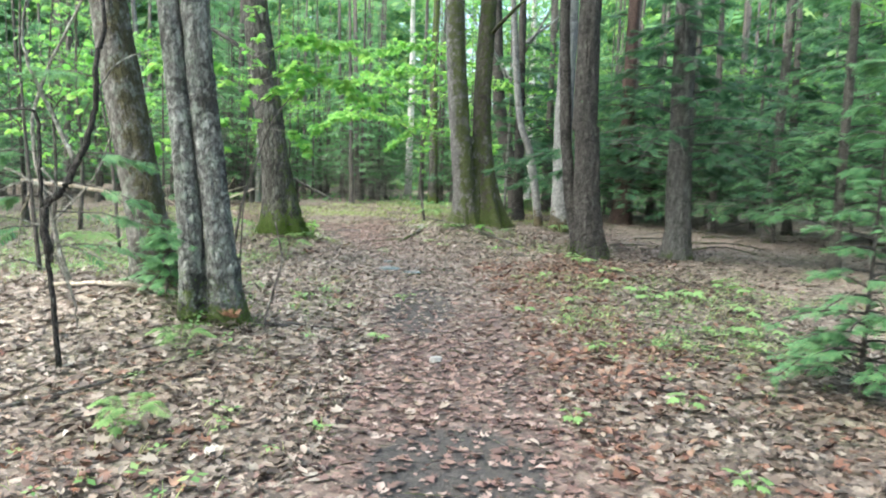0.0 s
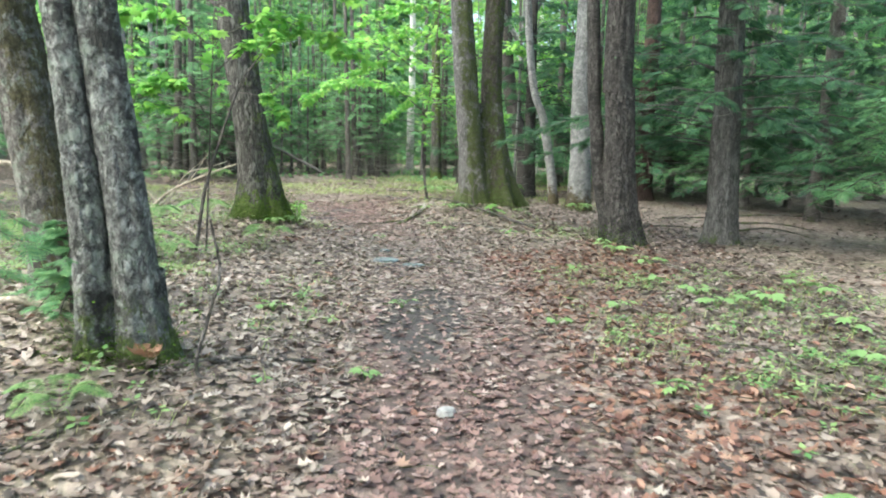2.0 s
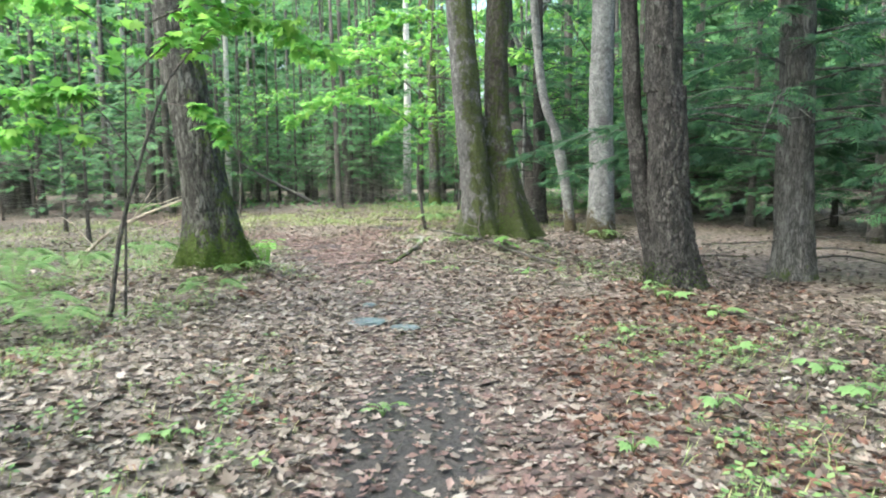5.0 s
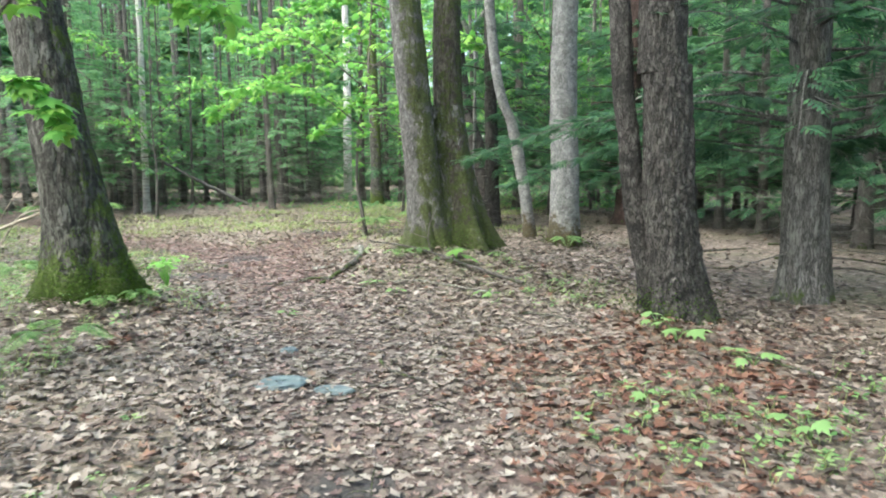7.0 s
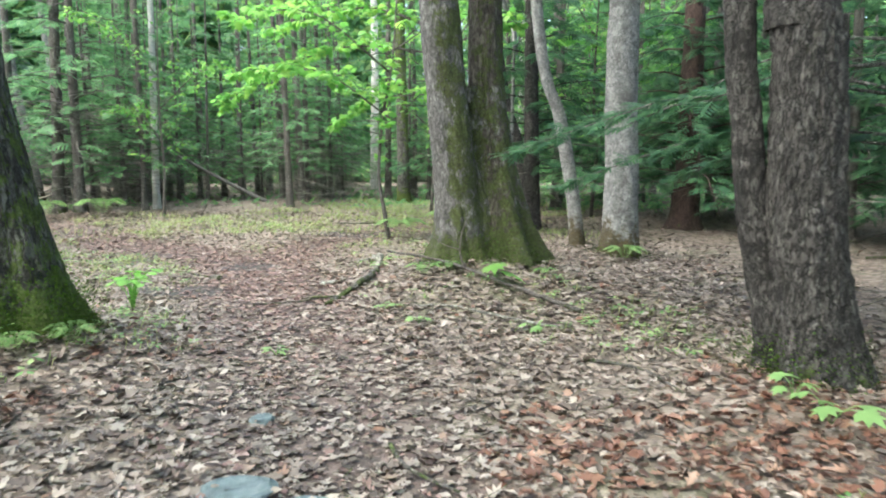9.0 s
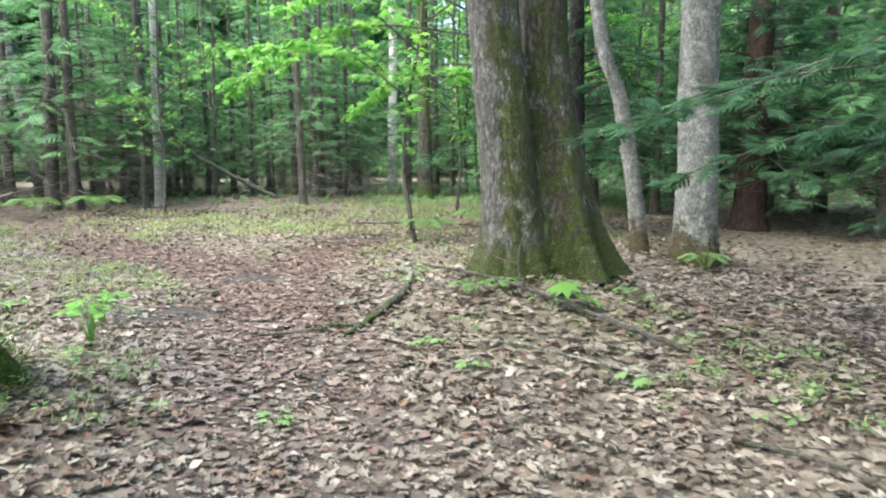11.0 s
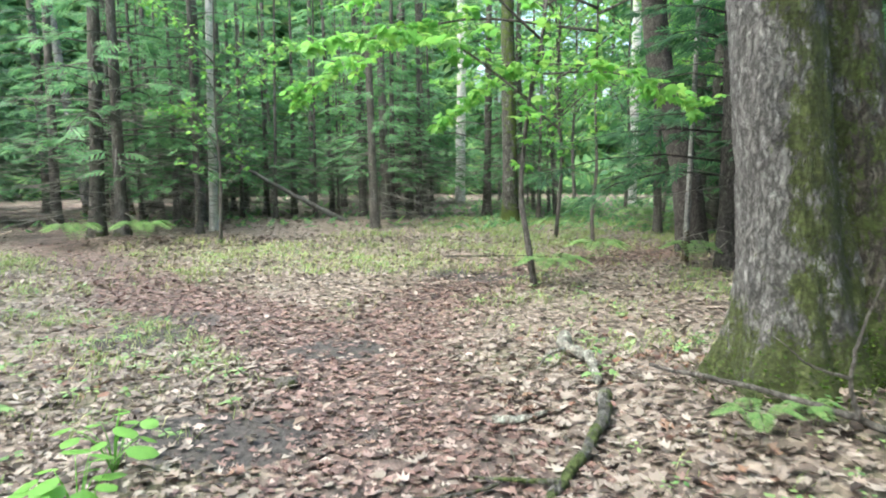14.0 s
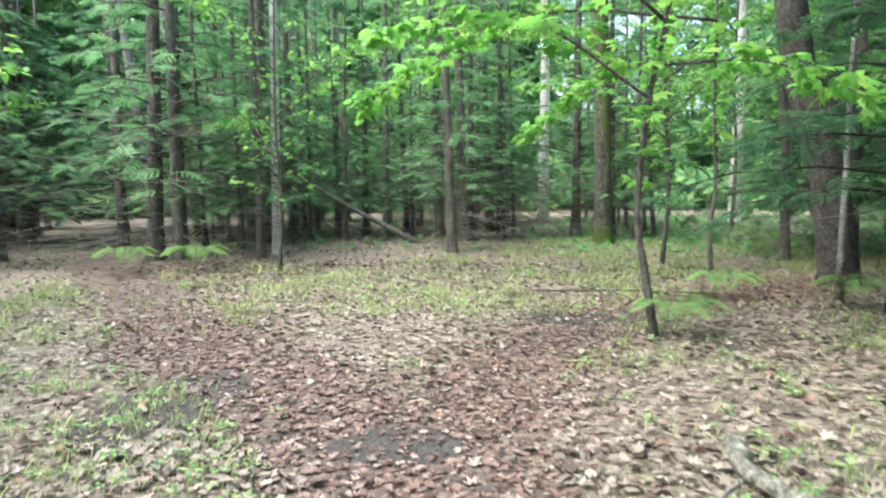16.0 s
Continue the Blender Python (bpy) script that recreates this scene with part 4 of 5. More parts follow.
# ---- leafy saplings and branches ----
def leaf_branch(wood, twigwork, leaves, pts, r, twigs, leaf_size, reach, per_twig=7, start=0.25):
    """A branch with twigs to both sides and flat layers of leaves."""
    pts = np.asarray(pts, float)
    wood.put(*tube(pts, r, r * 0.25, 6, 4 * len(pts)))
    c = curve_points(pts, 60)
    tan = unit(np.gradient(c, axis=0))
    for k in range(twigs):
        u = start + (1 - start) * (k + 0.5) / twigs
        o, d = c[int(u * 59)], tan[int(u * 59)]
        side = unit(np.cross(d, [0, 0, 1.0])) * (1 if k % 2 else -1)
        way = unit(d * RNG.uniform(0.3, 0.8) + side * RNG.uniform(0.5, 1.0) + np.array([0, 0, RNG.normal(0.05, 0.15)]))
        length = reach * RNG.uniform(0.5, 1.1) * (1.2 - 0.6 * u)
        end = o + way * length
        twigwork.put(*tube([o, (o + end) / 2 + [0, 0, 0.04 * length], end], r * 0.25, r * 0.1 + 0.001, 3, 3))
        n = per_twig
        w = RNG.uniform(0.3, 1.05, n)
        p = o + way * length * w[:, None] + RNG.normal(0, 0.05 * reach + 0.01, (n, 3)) * [1, 1, 0.5]
        f = way[None] * 0.5 + np.stack([RNG.normal(0, 0.8, n), RNG.normal(0, 0.8, n), RNG.normal(-0.45, 0.25, n)], -1)
        leaves.append((p, f, leaf_size * RNG.uniform(0.6, 1.2, n)))


def leaf_mesh(leaves, shape, material):
    p, f, s = (np.concatenate([q[i] for q in leaves]) for i in range(3))
    nrm = np.array([0, 0, 1.0]) + RNG.normal(0, 0.35, p.shape)
    return mesh_from("leaves", *scatter(shape[0], shape[1], p, frames_from(f, nrm), s), material)


def sapling(name, label, x, y, stems, material=None, leaf=0.11, shape=MAPLE, barkmat=None, z=None, per_twig=7):
    """stems: (points, radius, twigs, reach, start)."""
    tree = thing(name, x, y, label, "sapling", z=z)
    for pts, r, twigs, reach, start in stems:
        g, tw, leaves = Geo(), Geo(), []
        if twigs:
            leaf_branch(g, tw, leaves, pts, r, twigs, leaf, reach, per_twig, start)
        else:
            g.put(*tube(pts, r, r * 0.3, 6, 5 * len(pts)))
        stem = part("stem", g.mesh("stem", barkmat or BARK_POLE), tree)
        if leaves:
            tagged(part("twigwork", tw.mesh("twigwork", barkmat or BARK_POLE), stem), kind="stuff")
            tagged(part("foliage", leaf_mesh(leaves, shape, material or LEAF_BRIGHT), stem, "bright green leaves"), kind="stuff")
    return tree


sapling("maple_sapling", "thin leaning maple sapling with bright green leaves", -3.12, 10.45, [
    ([(-0.05, 0, 0), (0.09, 0, 0.79), (0.28, 0, 1.38), (0.53, 0, 2.04), (0.76, 0.0, 2.37), (0.98, 0.0, 2.6)], 0.024, 5, 0.35, 0.8),
    ([(0.5, 0, 1.98), (0.72, -0.05, 1.95), (0.92, -0.05, 1.9), (1.12, -0.1, 1.66)], 0.008, 10, 0.2, 0.4),
    ([(0.3, 0, 1.42), (0.0, -0.05, 1.9), (-0.3, -0.1, 2.1), (-0.5, -0.15, 1.95)], 0.008, 10, 0.25, 0.4),
    ([(0.2, 0.1, 2.6), (0.9, 0.4, 2.9), (1.9, 0.8, 2.5)], 0.012, 26, 0.5, 0.25),
    ([(0.2, 0.1, 2.2), (0.6, 0.3, 2.6), (1.1, 0.5, 2.75)], 0.012, 12, 0.4, 0.2),
    ([(0.25, 0.1, 3.0), (0.9, 0.3, 3.3), (1.8, 0.4, 3.2)], 0.012, 24, 0.55, 0.2),
    ([(0.05, 0.1, 0), (0.12, 0.1, 1.2), (0.2, 0.1, 2.6), (0.3, 0.1, 4.0)], 0.014, 10, 0.6, 0.5),
    ([(0.14, 0.1, 1.9), (-0.3, 0, 2.1), (-0.8, 0, 2.0)], 0.008, 14, 0.4, 0.15),
    ([(0.12, 0.1, 1.5), (-0.4, -0.1, 1.8), (-1.1, -0.2, 1.65)], 0.008, 12, 0.35, 0.2),
    ([(0.2, 0.1, 2.5), (-0.4, 0.0, 2.9), (-1.2, -0.1, 2.8)], 0.01, 18, 0.5, 0.15)], leaf=0.14)
sapling("maple_sapling", "thin maple sapling with bright leaves in layers", -5.2, 11.2, [
    ([(0, 0, 0), (-0.1, 0, 1.5), (-0.3, 0, 3.0), (-0.2, 0, 4.6)], 0.03, 14, 0.8, 0.35),
    ([(-0.2, 0, 2.0), (0.5, -0.2, 2.4), (1.2, -0.3, 2.5)], 0.01, 8, 0.45, 0.3)], leaf=0.12)
sapling("maple_sapling", "maple sapling with bright yellow-green leaves", -4.4, 7.6, [
    ([(0, 0, 0), (-0.1, 0, 1.3), (-0.2, 0.1, 2.5), (-0.1, 0.1, 4.2)], 0.025, 12, 0.7, 0.4),
    ([(-0.15, 0, 1.6), (-0.6, -0.1, 2.1), (-1.1, -0.2, 2.3)], 0.01, 8, 0.4, 0.2)], leaf=0.11)
sapling("maple_sapling", "maple sapling with bright leaves near the dead twigs", -4.9, 8.7, [
    ([(0, 0, 0), (0.1, 0, 1.3), (0.0, 0.1, 2.6), (0.2, 0.1, 4.4)], 0.025, 18, 0.8, 0.3),
    ([(0.05, 0, 1.9), (0.5, -0.2, 2.3), (1.1, -0.3, 2.4)], 0.01, 12, 0.45, 0.1),
    ([(0.05, 0, 1.5), (-0.6, -0.1, 1.9), (-1.2, -0.2, 1.9)], 0.01, 12, 0.45, 0.1)], leaf=0.11)
sapling("maple_tree_young", "young maple with wide layers of bright green leaves", -0.56, 20.6, [
    ([(0, 0, -0.03), (-0.1, 0, 0.6), (-0.18, 0, 1.2), (-0.1, 0, 2.2), (0.1, 0, 3.4), (0.3, 0.2, 6.5)], 0.05, 16, 0.9, 0.45),
    ([(-0.1, 0, 2.3), (-1.2, -0.2, 3.0), (-2.6, -0.4, 2.9)], 0.018, 22, 0.8, 0.15),
    ([(0.05, 0, 3.0), (-1.2, -0.6, 3.9), (-2.4, -0.9, 3.8)], 0.018, 22, 0.85, 0.1),
    ([(0.05, 0, 2.6), (1.0, 0.1, 2.6), (2.0, 0.1, 2.2)], 0.016, 18, 0.7, 0.15),
    ([(0.1, 0, 3.4), (1.2, 0.4, 4.1), (2.4, 0.6, 4.0)], 0.016, 18, 0.8, 0.15)], leaf=0.16, per_twig=9)
sapling("maple_tree_young", "young maple reaching out wide layers of bright leaves", 0.85, 25.1, [
    ([(0, 0, -0.03), (-0.03, 0, 0.7), (0.04, 0, 1.4), (0.0, 0, 2.6), (0.0, 0, 4.6), (-0.1, 0, 8)], 0.045, 18, 0.9, 0.5),
    ([(0, 0, 3.9), (-2.4, -0.2, 4.1), (-4.2, -0.4, 3.5), (-5.4, -0.5, 2.75)], 0.03, 40, 0.9, 0.3),
    ([(0, 0, 4.3), (-2.0, -0.6, 4.9), (-4.2, -1.0, 4.3)], 0.03, 36, 1.0, 0.2),
    ([(0, 0, 5.2), (-2.0, 0.2, 5.8), (-3.8, 0.3, 5.3)], 0.03, 34, 1.0, 0.15),
    ([(0, 0, 3.3), (-1.4, -0.2, 3.2), (-2.9, -0.4, 2.2)], 0.02, 22, 0.7, 0.4),
    ([(0, 0, 4.2), (1.2, -0.2, 4.6), (2.6, -0.4, 4.2)], 0.03, 24, 0.9, 0.2)], leaf=0.17, per_twig=10)
YOUNG = sapling("maple_tree_young", "young broadleaf tree with bright green layered leaves", 0.3, 26.5, [
    ([(0, 0, -0.03), (0.1, 0, 1.6), (0.0, 0, 3.4), (0.2, 0, 8)], 0.05, 30, 1.3, 0.25),
    ([(0.05, 0, 2.2), (-1.2, 0.2, 3.2), (-2.4, 0.3, 3.2)], 0.02, 20, 0.9, 0.1),
    ([(0.0, 0, 3.2), (1.3, 0.3, 4.2), (2.5, 0.2, 4.4)], 0.02, 20, 0.9, 0.1),
    ([(0.0, 0, 4.2), (-0.6, -1.0, 5.4), (-1.3, -1.8, 5.8)], 0.02, 20, 0.9, 0.1)], LEAF_MID, 0.17, OVATE, per_twig=9)
tagged(YOUNG, group="young broadleaf trees")
for k, (x, y, s) in enumerate([(3.2, 29.5, 1.1), (0.9, 34.5, 1.2), (5.2, 33.0, 1.3), (-5.0, 34.0, 1.1), (1.5, 37.5, 1.5), (-9.0, 20.5, 1.0), (-7.8, 15.0, 1.0),
                               (-11.5, 12.0, 1.2), (4.5, 26.0, 1.1), (7.5, 31.0, 1.3), (11.0, 27.0, 1.2), (-6.5, 38.0, 1.5), (2.8, 43.0, 1.7), (-13.0, 24.5, 1.0), (9.0, 38.0, 1.6), (0.8, 31.5, 1.2), (3.6, 36.0, 1.4), (6.4, 28.2, 1.1), (-10.6, 16.2, 1.1), (-6.2, 24.9, 0.8), (12.5, 21.5, 1.1), (9.8, 15.0, 1.0)]):
    copy_thing(YOUNG, pose(x, y, gz(x, y), 0, 0, 131 * k) @ Matrix.Scale(s, 4))


# ---- dead wood ----
def dead_stick(name, label, pts, r, material=None, forks=(), category="branch"):
    """A fallen or standing dead branch; forks: (points, radius)."""
    p = np.asarray(pts, float)
    ob = new(name)
    ob.matrix_basis = Matrix.Translation(p[0])
    tagged(ob, label, category)
    g = Geo()
    g.put(*tube(p - p[0], r, r * 0.45, 8, 6 * len(p), wobble=r * 0.15))
    part("branch", g.mesh("branch", material or DEADWOOD), ob)
    for q, rr in forks:
        g = Geo()
        g.put(*tube(np.asarray(q, float) - p[0], rr, rr * 0.3, 5, 5 * len(q), wobble=rr * 0.2))
        part("twig", g.mesh("twig", material or DEADWOOD), ob)
    return ob


def on(x, y, dz=0.0):
    return (x, y, gz(x, y) + dz)


dead_stick("fallen_log", "broken lichen-spotted branch lying beside the path", [on(-0.55, 17.45, 0.06), on(-0.6, 17.0, 0.05), on(-0.5, 16.5, 0.06), on(-0.52, 16.05, 0.04)], 0.055, forks=[([on(-0.58, 16.9, 0.06), on(-0.75, 16.7, 0.08), on(-0.85, 16.5, 0.03)], 0.02)])
dead_stick("fallen_log", "dark broken branch lying in the leaves", [on(-0.5, 15.85, 0.03), on(-0.6, 15.4, 0.05), on(-0.85, 14.95, 0.03), on(-0.95, 14.75, 0.02)], 0.042, BARK_CONIFER, [([on(-0.85, 14.95, 0.04), on(-1.1, 15.0, 0.05), on(-1.25, 15.1, 0.02)], 0.015)])
dead_stick("fallen_log", "short lichen-grey piece of branch in the leaves", [on(-1.15, 15.75, 0.03), on(-1.0, 15.7, 0.035), on(-0.85, 15.72, 0.03)], 0.03)
dead_stick("fallen_branch", "grey fallen branch at the foot of the double-trunked tree", [on(1.5, 14.0, 0.06), on(1.0, 14.5, 0.06), on(0.5, 15.0, 0.07), on(0.1, 15.2, 0.16), (-0.35, 15.45, 0.45)], 0.024, BARK_POLE,
           forks=[([on(0.49, 15.0, 0.07), (0.43, 15.0, 0.5), (0.47, 15.0, 0.75), (0.58, 15.05, 0.98)], 0.014), ([(0.43, 15.0, 0.52), (0.25, 15.0, 0.58), (0.1, 15.0, 0.7)], 0.009)])
dead_stick("fallen_branch", "thin lichened branch lying in leaves before the double tree", [on(1.25, 13.5, 0.03), on(0.69, 13.75, 0.05), on(0.31, 14.06, 0.04), on(-0.05, 14.2, 0.03)], 0.014, DEADWOOD)
dead_stick("leaning_dead_pole", "dead trunk leaning down through the stand", [(-4.6, 29.3, 0.12), (-6.2, 29.3, 0.95), (-7.7, 29.3, 1.8)], 0.075, BARK_CONIFER)
dead_stick("fallen_pale_log", "pale bare fallen log raised off the ground", [(-5.0, 11.2, 0.85), (-5.6, 11.2, 1.05), (-6.8, 11.3, 1.15)], 0.06, PALEWOOD,
           [([(-5.2, 11.2, 0.95), (-4.9, 11.2, 1.1), (-4.75, 11.2, 1.3)], 0.02), ([(-6.6, 11.3, 1.1), (-6.9, 11.4, 0.5), on(-7.0, 11.5)], 0.03), ([(-5.0, 11.2, 0.85), (-4.8, 11.2, 0.4), on(-4.7, 11.2)], 0.03)])
dead_stick("fallen_limb", "pale limb lying in the leaves behind the twin maple", [on(-2.4, 6.4, 0.04), on(-3.0, 6.4, 0.05), on(-3.7, 6.5, 0.05)], 0.035, PALEWOOD)


def half_dead_hemlock(x, y):
    """A young hemlock by the twin maple: crooked lichened stem, bare twigs and a few green fronds."""
    tree = thing("hemlock_sapling", x, y, "crooked half-dead hemlock sapling with lichened stem and few green fronds", "sapling")
    for name, pts, r in (("stem", [(0, 0, 0), (-0.04, 0, 0.55), (-0.07, 0, 0.92), (-0.09, 0, 1.2), (-0.09, 0, 1.6), (-0.12, 0, 1.76), (-0.28, 0, 1.77), (-0.7, 0.05, 1.7)], 0.02),
                         ("limb", [(-0.05, 0, 0.81), (-0.07, 0, 1.1), (0.06, 0, 1.25), (0.16, 0, 1.42), (0.26, 0, 1.67), (0.3, 0, 1.9), (0.31, 0, 2.14), (0.36, 0, 2.35), (0.3, 0, 3.0)], 0.03),
                         ("twig", [(-0.08, 0, 1.39), (0.04, 0, 1.25), (0.2, 0, 1.13)], 0.009), ("twig", [(-0.01, 0, 0.81), (0.06, 0, 0.66), (0.12, 0, 0.48), (0.13, 0, 0.3)], 0.013),
                         ("twig", [(0.0, 0, 1.2), (-0.2, 0.05, 1.3), (-0.5, 0.1, 1.2)], 0.01), ("twig", [(0.16, 0, 1.42), (-0.02, 0.05, 1.75), (-0.2, 0.05, 2.2), (-0.15, 0.1, 2.8)], 0.018),
                         ("twig", [(0.3, 0, 1.9), (0.45, 0, 2.1), (0.7, 0, 2.2)], 0.008), ("twig", [(-0.06, 0, 0.7), (-0.3, 0.05, 0.75), (-0.6, 0.05, 0.6)], 0.009),
                         ("twig", [(0.02, 0, 0.9), (0.3, 0.1, 0.75), (0.6, 0.15, 0.5)], 0.007), ("twig", [(-0.09, 0, 1.0), (-0.35, 0, 1.05), (-0.6, 0, 0.95)], 0.007)):
        g = Geo()
        g.put(*tube(np.array(pts), r, r * 0.4, 7, 5 * len(pts), wobble=r * 0.2))
        part(name, g.mesh(name, DEADWOOD if name == "twig" else BARK_FURROW), tree)
    for start, way, ln in (((0.2, 0, 1.5), (1, 0.1, -0.1), 0.45), ((0.1, 0, 1.3), (1, 0.1, -0.3), 0.75), ((0.0, 0, 1.1), (1, 0.2, -0.15), 0.9), ((-0.09, 0, 1.2), (-1, 0.1, -0.15), 0.7),
                           ((-0.08, 0, 1.0), (-0.8, -0.3, -0.15), 0.6), ((-0.09, 0, 1.5), (-1, 0.0, -0.1), 0.6), ((0.3, 0, 2.0), (-1, 0.1, 0.1), 0.5), ((-0.05, 0, 0.85), (0.6, 0.6, -0.05), 0.7)):
        g, needles = Geo(), []
        conifer_limb(g, needles, np.array(start), unit(np.array(way, float)), ln, 0.008, 34, 0.16, 0.12, SPRAY)
        frond = part("frond_limb", g.mesh("frond_limb", BARK_POLE), tree)
        tagged(part("needles", mesh_from("needles", *join(needles), NEEDLE_PALE), frond, "flat green sprays"), kind="stuff")


half_dead_hemlock(-2.64, 4.75)
dead_stick("dead_bush", "bare dead sapling with tangled grey twigs", [on(-3.6, 6.7), (-3.75, 6.7, 0.9), (-3.9, 6.7, 1.9), (-3.4, 6.7, 3.0)], 0.028, forks=[
    ([(-3.75, 6.7, 0.9), (-3.3, 6.7, 1.4), (-3.0, 6.7, 2.3)], 0.016), ([(-3.8, 6.7, 1.2), (-4.2, 6.7, 1.4), (-4.6, 6.7, 1.3)], 0.012)], category="dead sapling")
for q in ([on(-1.25, 5.55, 0.02), on(-1.42, 5.55, 0.07), (-1.36, 5.6, 0.5), (-1.3, 5.62, 0.75), (-1.36, 5.65, 1.05)], [on(-0.9, 6.3, 0.02), on(-1.5, 5.75, 0.04), on(-2.3, 5.0, 0.03)],
          [on(-0.15, 11.25, 0.02), on(-0.05, 10.95, 0.03), on(0.25, 10.6, 0.02)], [on(2.5, 10.9, 0.02), on(2.7, 10.5, 0.08), on(3.0, 10.0, 0.03)],
          [on(-1.8, 22.9, 0.05), on(-0.6, 23.1, 0.06), on(0.5, 23.4, 0.04)], [on(1.8, 7.1, 0.02), on(2.2, 6.9, 0.03), on(2.6, 6.7, 0.02)],
          [on(-2.6, 4.0, 0.02), on(-2.1, 4.6, 0.03), on(-1.6, 5.2, 0.02)], [on(-1.7, 14.8, 0.02), on(-1.3, 14.9, 0.03), on(-1.0, 15.1, 0.02)],
          [on(-3.1, 17.0, 0.02), on(-2.9, 16.7, 0.03), on(-2.5, 16.6, 0.02)], [on(1.2, 12.6, 0.02), on(1.5, 12.2, 0.04), on(1.6, 11.7, 0.02)]):
    dead_stick("fallen_stick", "thin dark stick lying in dry leaves", q, 0.014, BARK_POLE, category="stick")


dead_stick("fallen_branch", "pale dead branch with bare twigs lying behind the oak", [on(-5.4, 14.0, 0.05), (-4.9, 14.1, 0.55), (-4.3, 14.2, 0.85), (-3.75, 14.2, 1.05)], 0.03, PALEWOOD, [
    ([(-4.9, 14.1, 0.55), (-4.4, 14.1, 0.6), (-3.9, 14.1, 0.75)], 0.012), ([(-4.6, 14.15, 0.7), (-4.4, 14.2, 1.0), (-4.2, 14.2, 1.3)], 0.01), ([(-5.1, 14.05, 0.35), (-5.5, 14.2, 0.7), (-5.8, 14.3, 0.8)], 0.012)])
dead_stick("fallen_branch", "pale bare branch sticking up from the grass", [on(-6.2, 17.1, 0.03), (-5.7, 17.0, 0.7), (-5.25, 17.0, 0.85), (-4.8, 17.0, 1.0)], 0.016, PALEWOOD, [([(-5.7, 17.0, 0.7), (-5.4, 17.0, 0.95), (-5.2, 17.05, 1.15)], 0.008)])
for q in ([on(5.2, 14.6, 0.03), on(5.7, 14.3, 0.12), on(6.3, 14.0, 0.04)], [on(5.6, 15.8, 0.04), on(6.3, 15.3, 0.1), on(6.9, 15.0, 0.04)], [on(6.5, 17.6, 0.04), on(7.4, 17.2, 0.1), on(8.4, 17.1, 0.05)],
          [on(4.6, 16.9, 0.03), on(5.4, 17.0, 0.06), on(6.0, 17.3, 0.03)], [on(7.0, 19.2, 0.04), on(7.9, 19.0, 0.3), on(8.8, 19.1, 0.5)], [on(3.6, 15.0, 0.03), on(4.1, 15.2, 0.06), on(4.7, 15.1, 0.03)]):
    dead_stick("fallen_stick", "dead grey conifer branch lying on brown litter", q, 0.022, BARK_POLE, category="stick")


# ---- stones ----
def stone(label, x, y, sx, sy, sz, turn, mat=STONE):
    bm = bmesh.new()
    bmesh.ops.create_icosphere(bm, subdivisions=3, radius=1)
    for v in bm.verts:
        k = 1 + 0.22 * noise.noise(v.co * 1.6 + Vector((x, y, 0)))
        v.co = Vector((v.co.x * k * sx, v.co.y * k * sy, max(-0.3, min(0.75, v.co.z * 1.4)) * sz))
    me = bpy.data.meshes.new("stone")
    bm.to_mesh(me)
    bm.free()
    me.materials.append(mat)
    ob = new("stone", me)
    ob.matrix_basis = pose(x, y, gz(x, y) + 0.01, 0, 0, turn)
    tagged(ob, label, "stone")


stone("flat blue-grey stone set in the trail", -0.82, 10.68, 0.19, 0.14, 0.028, 10)
stone("small flat blue-grey stone set in the trail", -0.46, 10.6, 0.15, 0.08, 0.025, -15)
stone("small dark stone in the leaves", -0.9, 11.6, 0.07, 0.06, 0.03, 30)
stone("small pale grey stone on the trail", -0.03, 5.65, 0.055, 0.045, 0.06, 20, PALE_STONE)
stone("small dark clod of earth on the trail", -2.6, 16.6, 0.09, 0.07, 0.06, 30, BARK_POLE)


# ---- low plants ----
def plant(name, label, x, y, count, leaf, height, spread, shape=OVATE, mat=None):
    """A low plant: stalks from one root, each with a leaf or three."""
    ob = thing(name, x, y, label, "plant")
    for k in range(count):
        a = 6.283 * k / count + RNG.uniform(-0.4, 0.4)
        d = spread * RNG.uniform(0.2, 1.0)
        top = np.array([math.cos(a) * d, math.sin(a) * d, height * RNG.uniform(0.7, 1.1)])
        stalk = part("stalk", mesh_from("stalk", *tube([(0, 0, 0), top * [0.4, 0.4, 0.7], top], 0.004, 0.002, 4, 5), mat or LEAF_LOW, True), ob)
        way = np.array([[math.cos(a), math.sin(a), RNG.uniform(-0.4, 0.0)]])
        nrm = np.array([[0, 0, 1.0]]) + RNG.normal(0, 0.2, (1, 3))
        part("leaf", mesh_from("leaf", *scatter(shape[0], shape[1], top[None], frames_from(way, nrm), np.array([leaf * RNG.uniform(0.7, 1.15)])), mat or LEAF_LOW), stalk)
    return ob


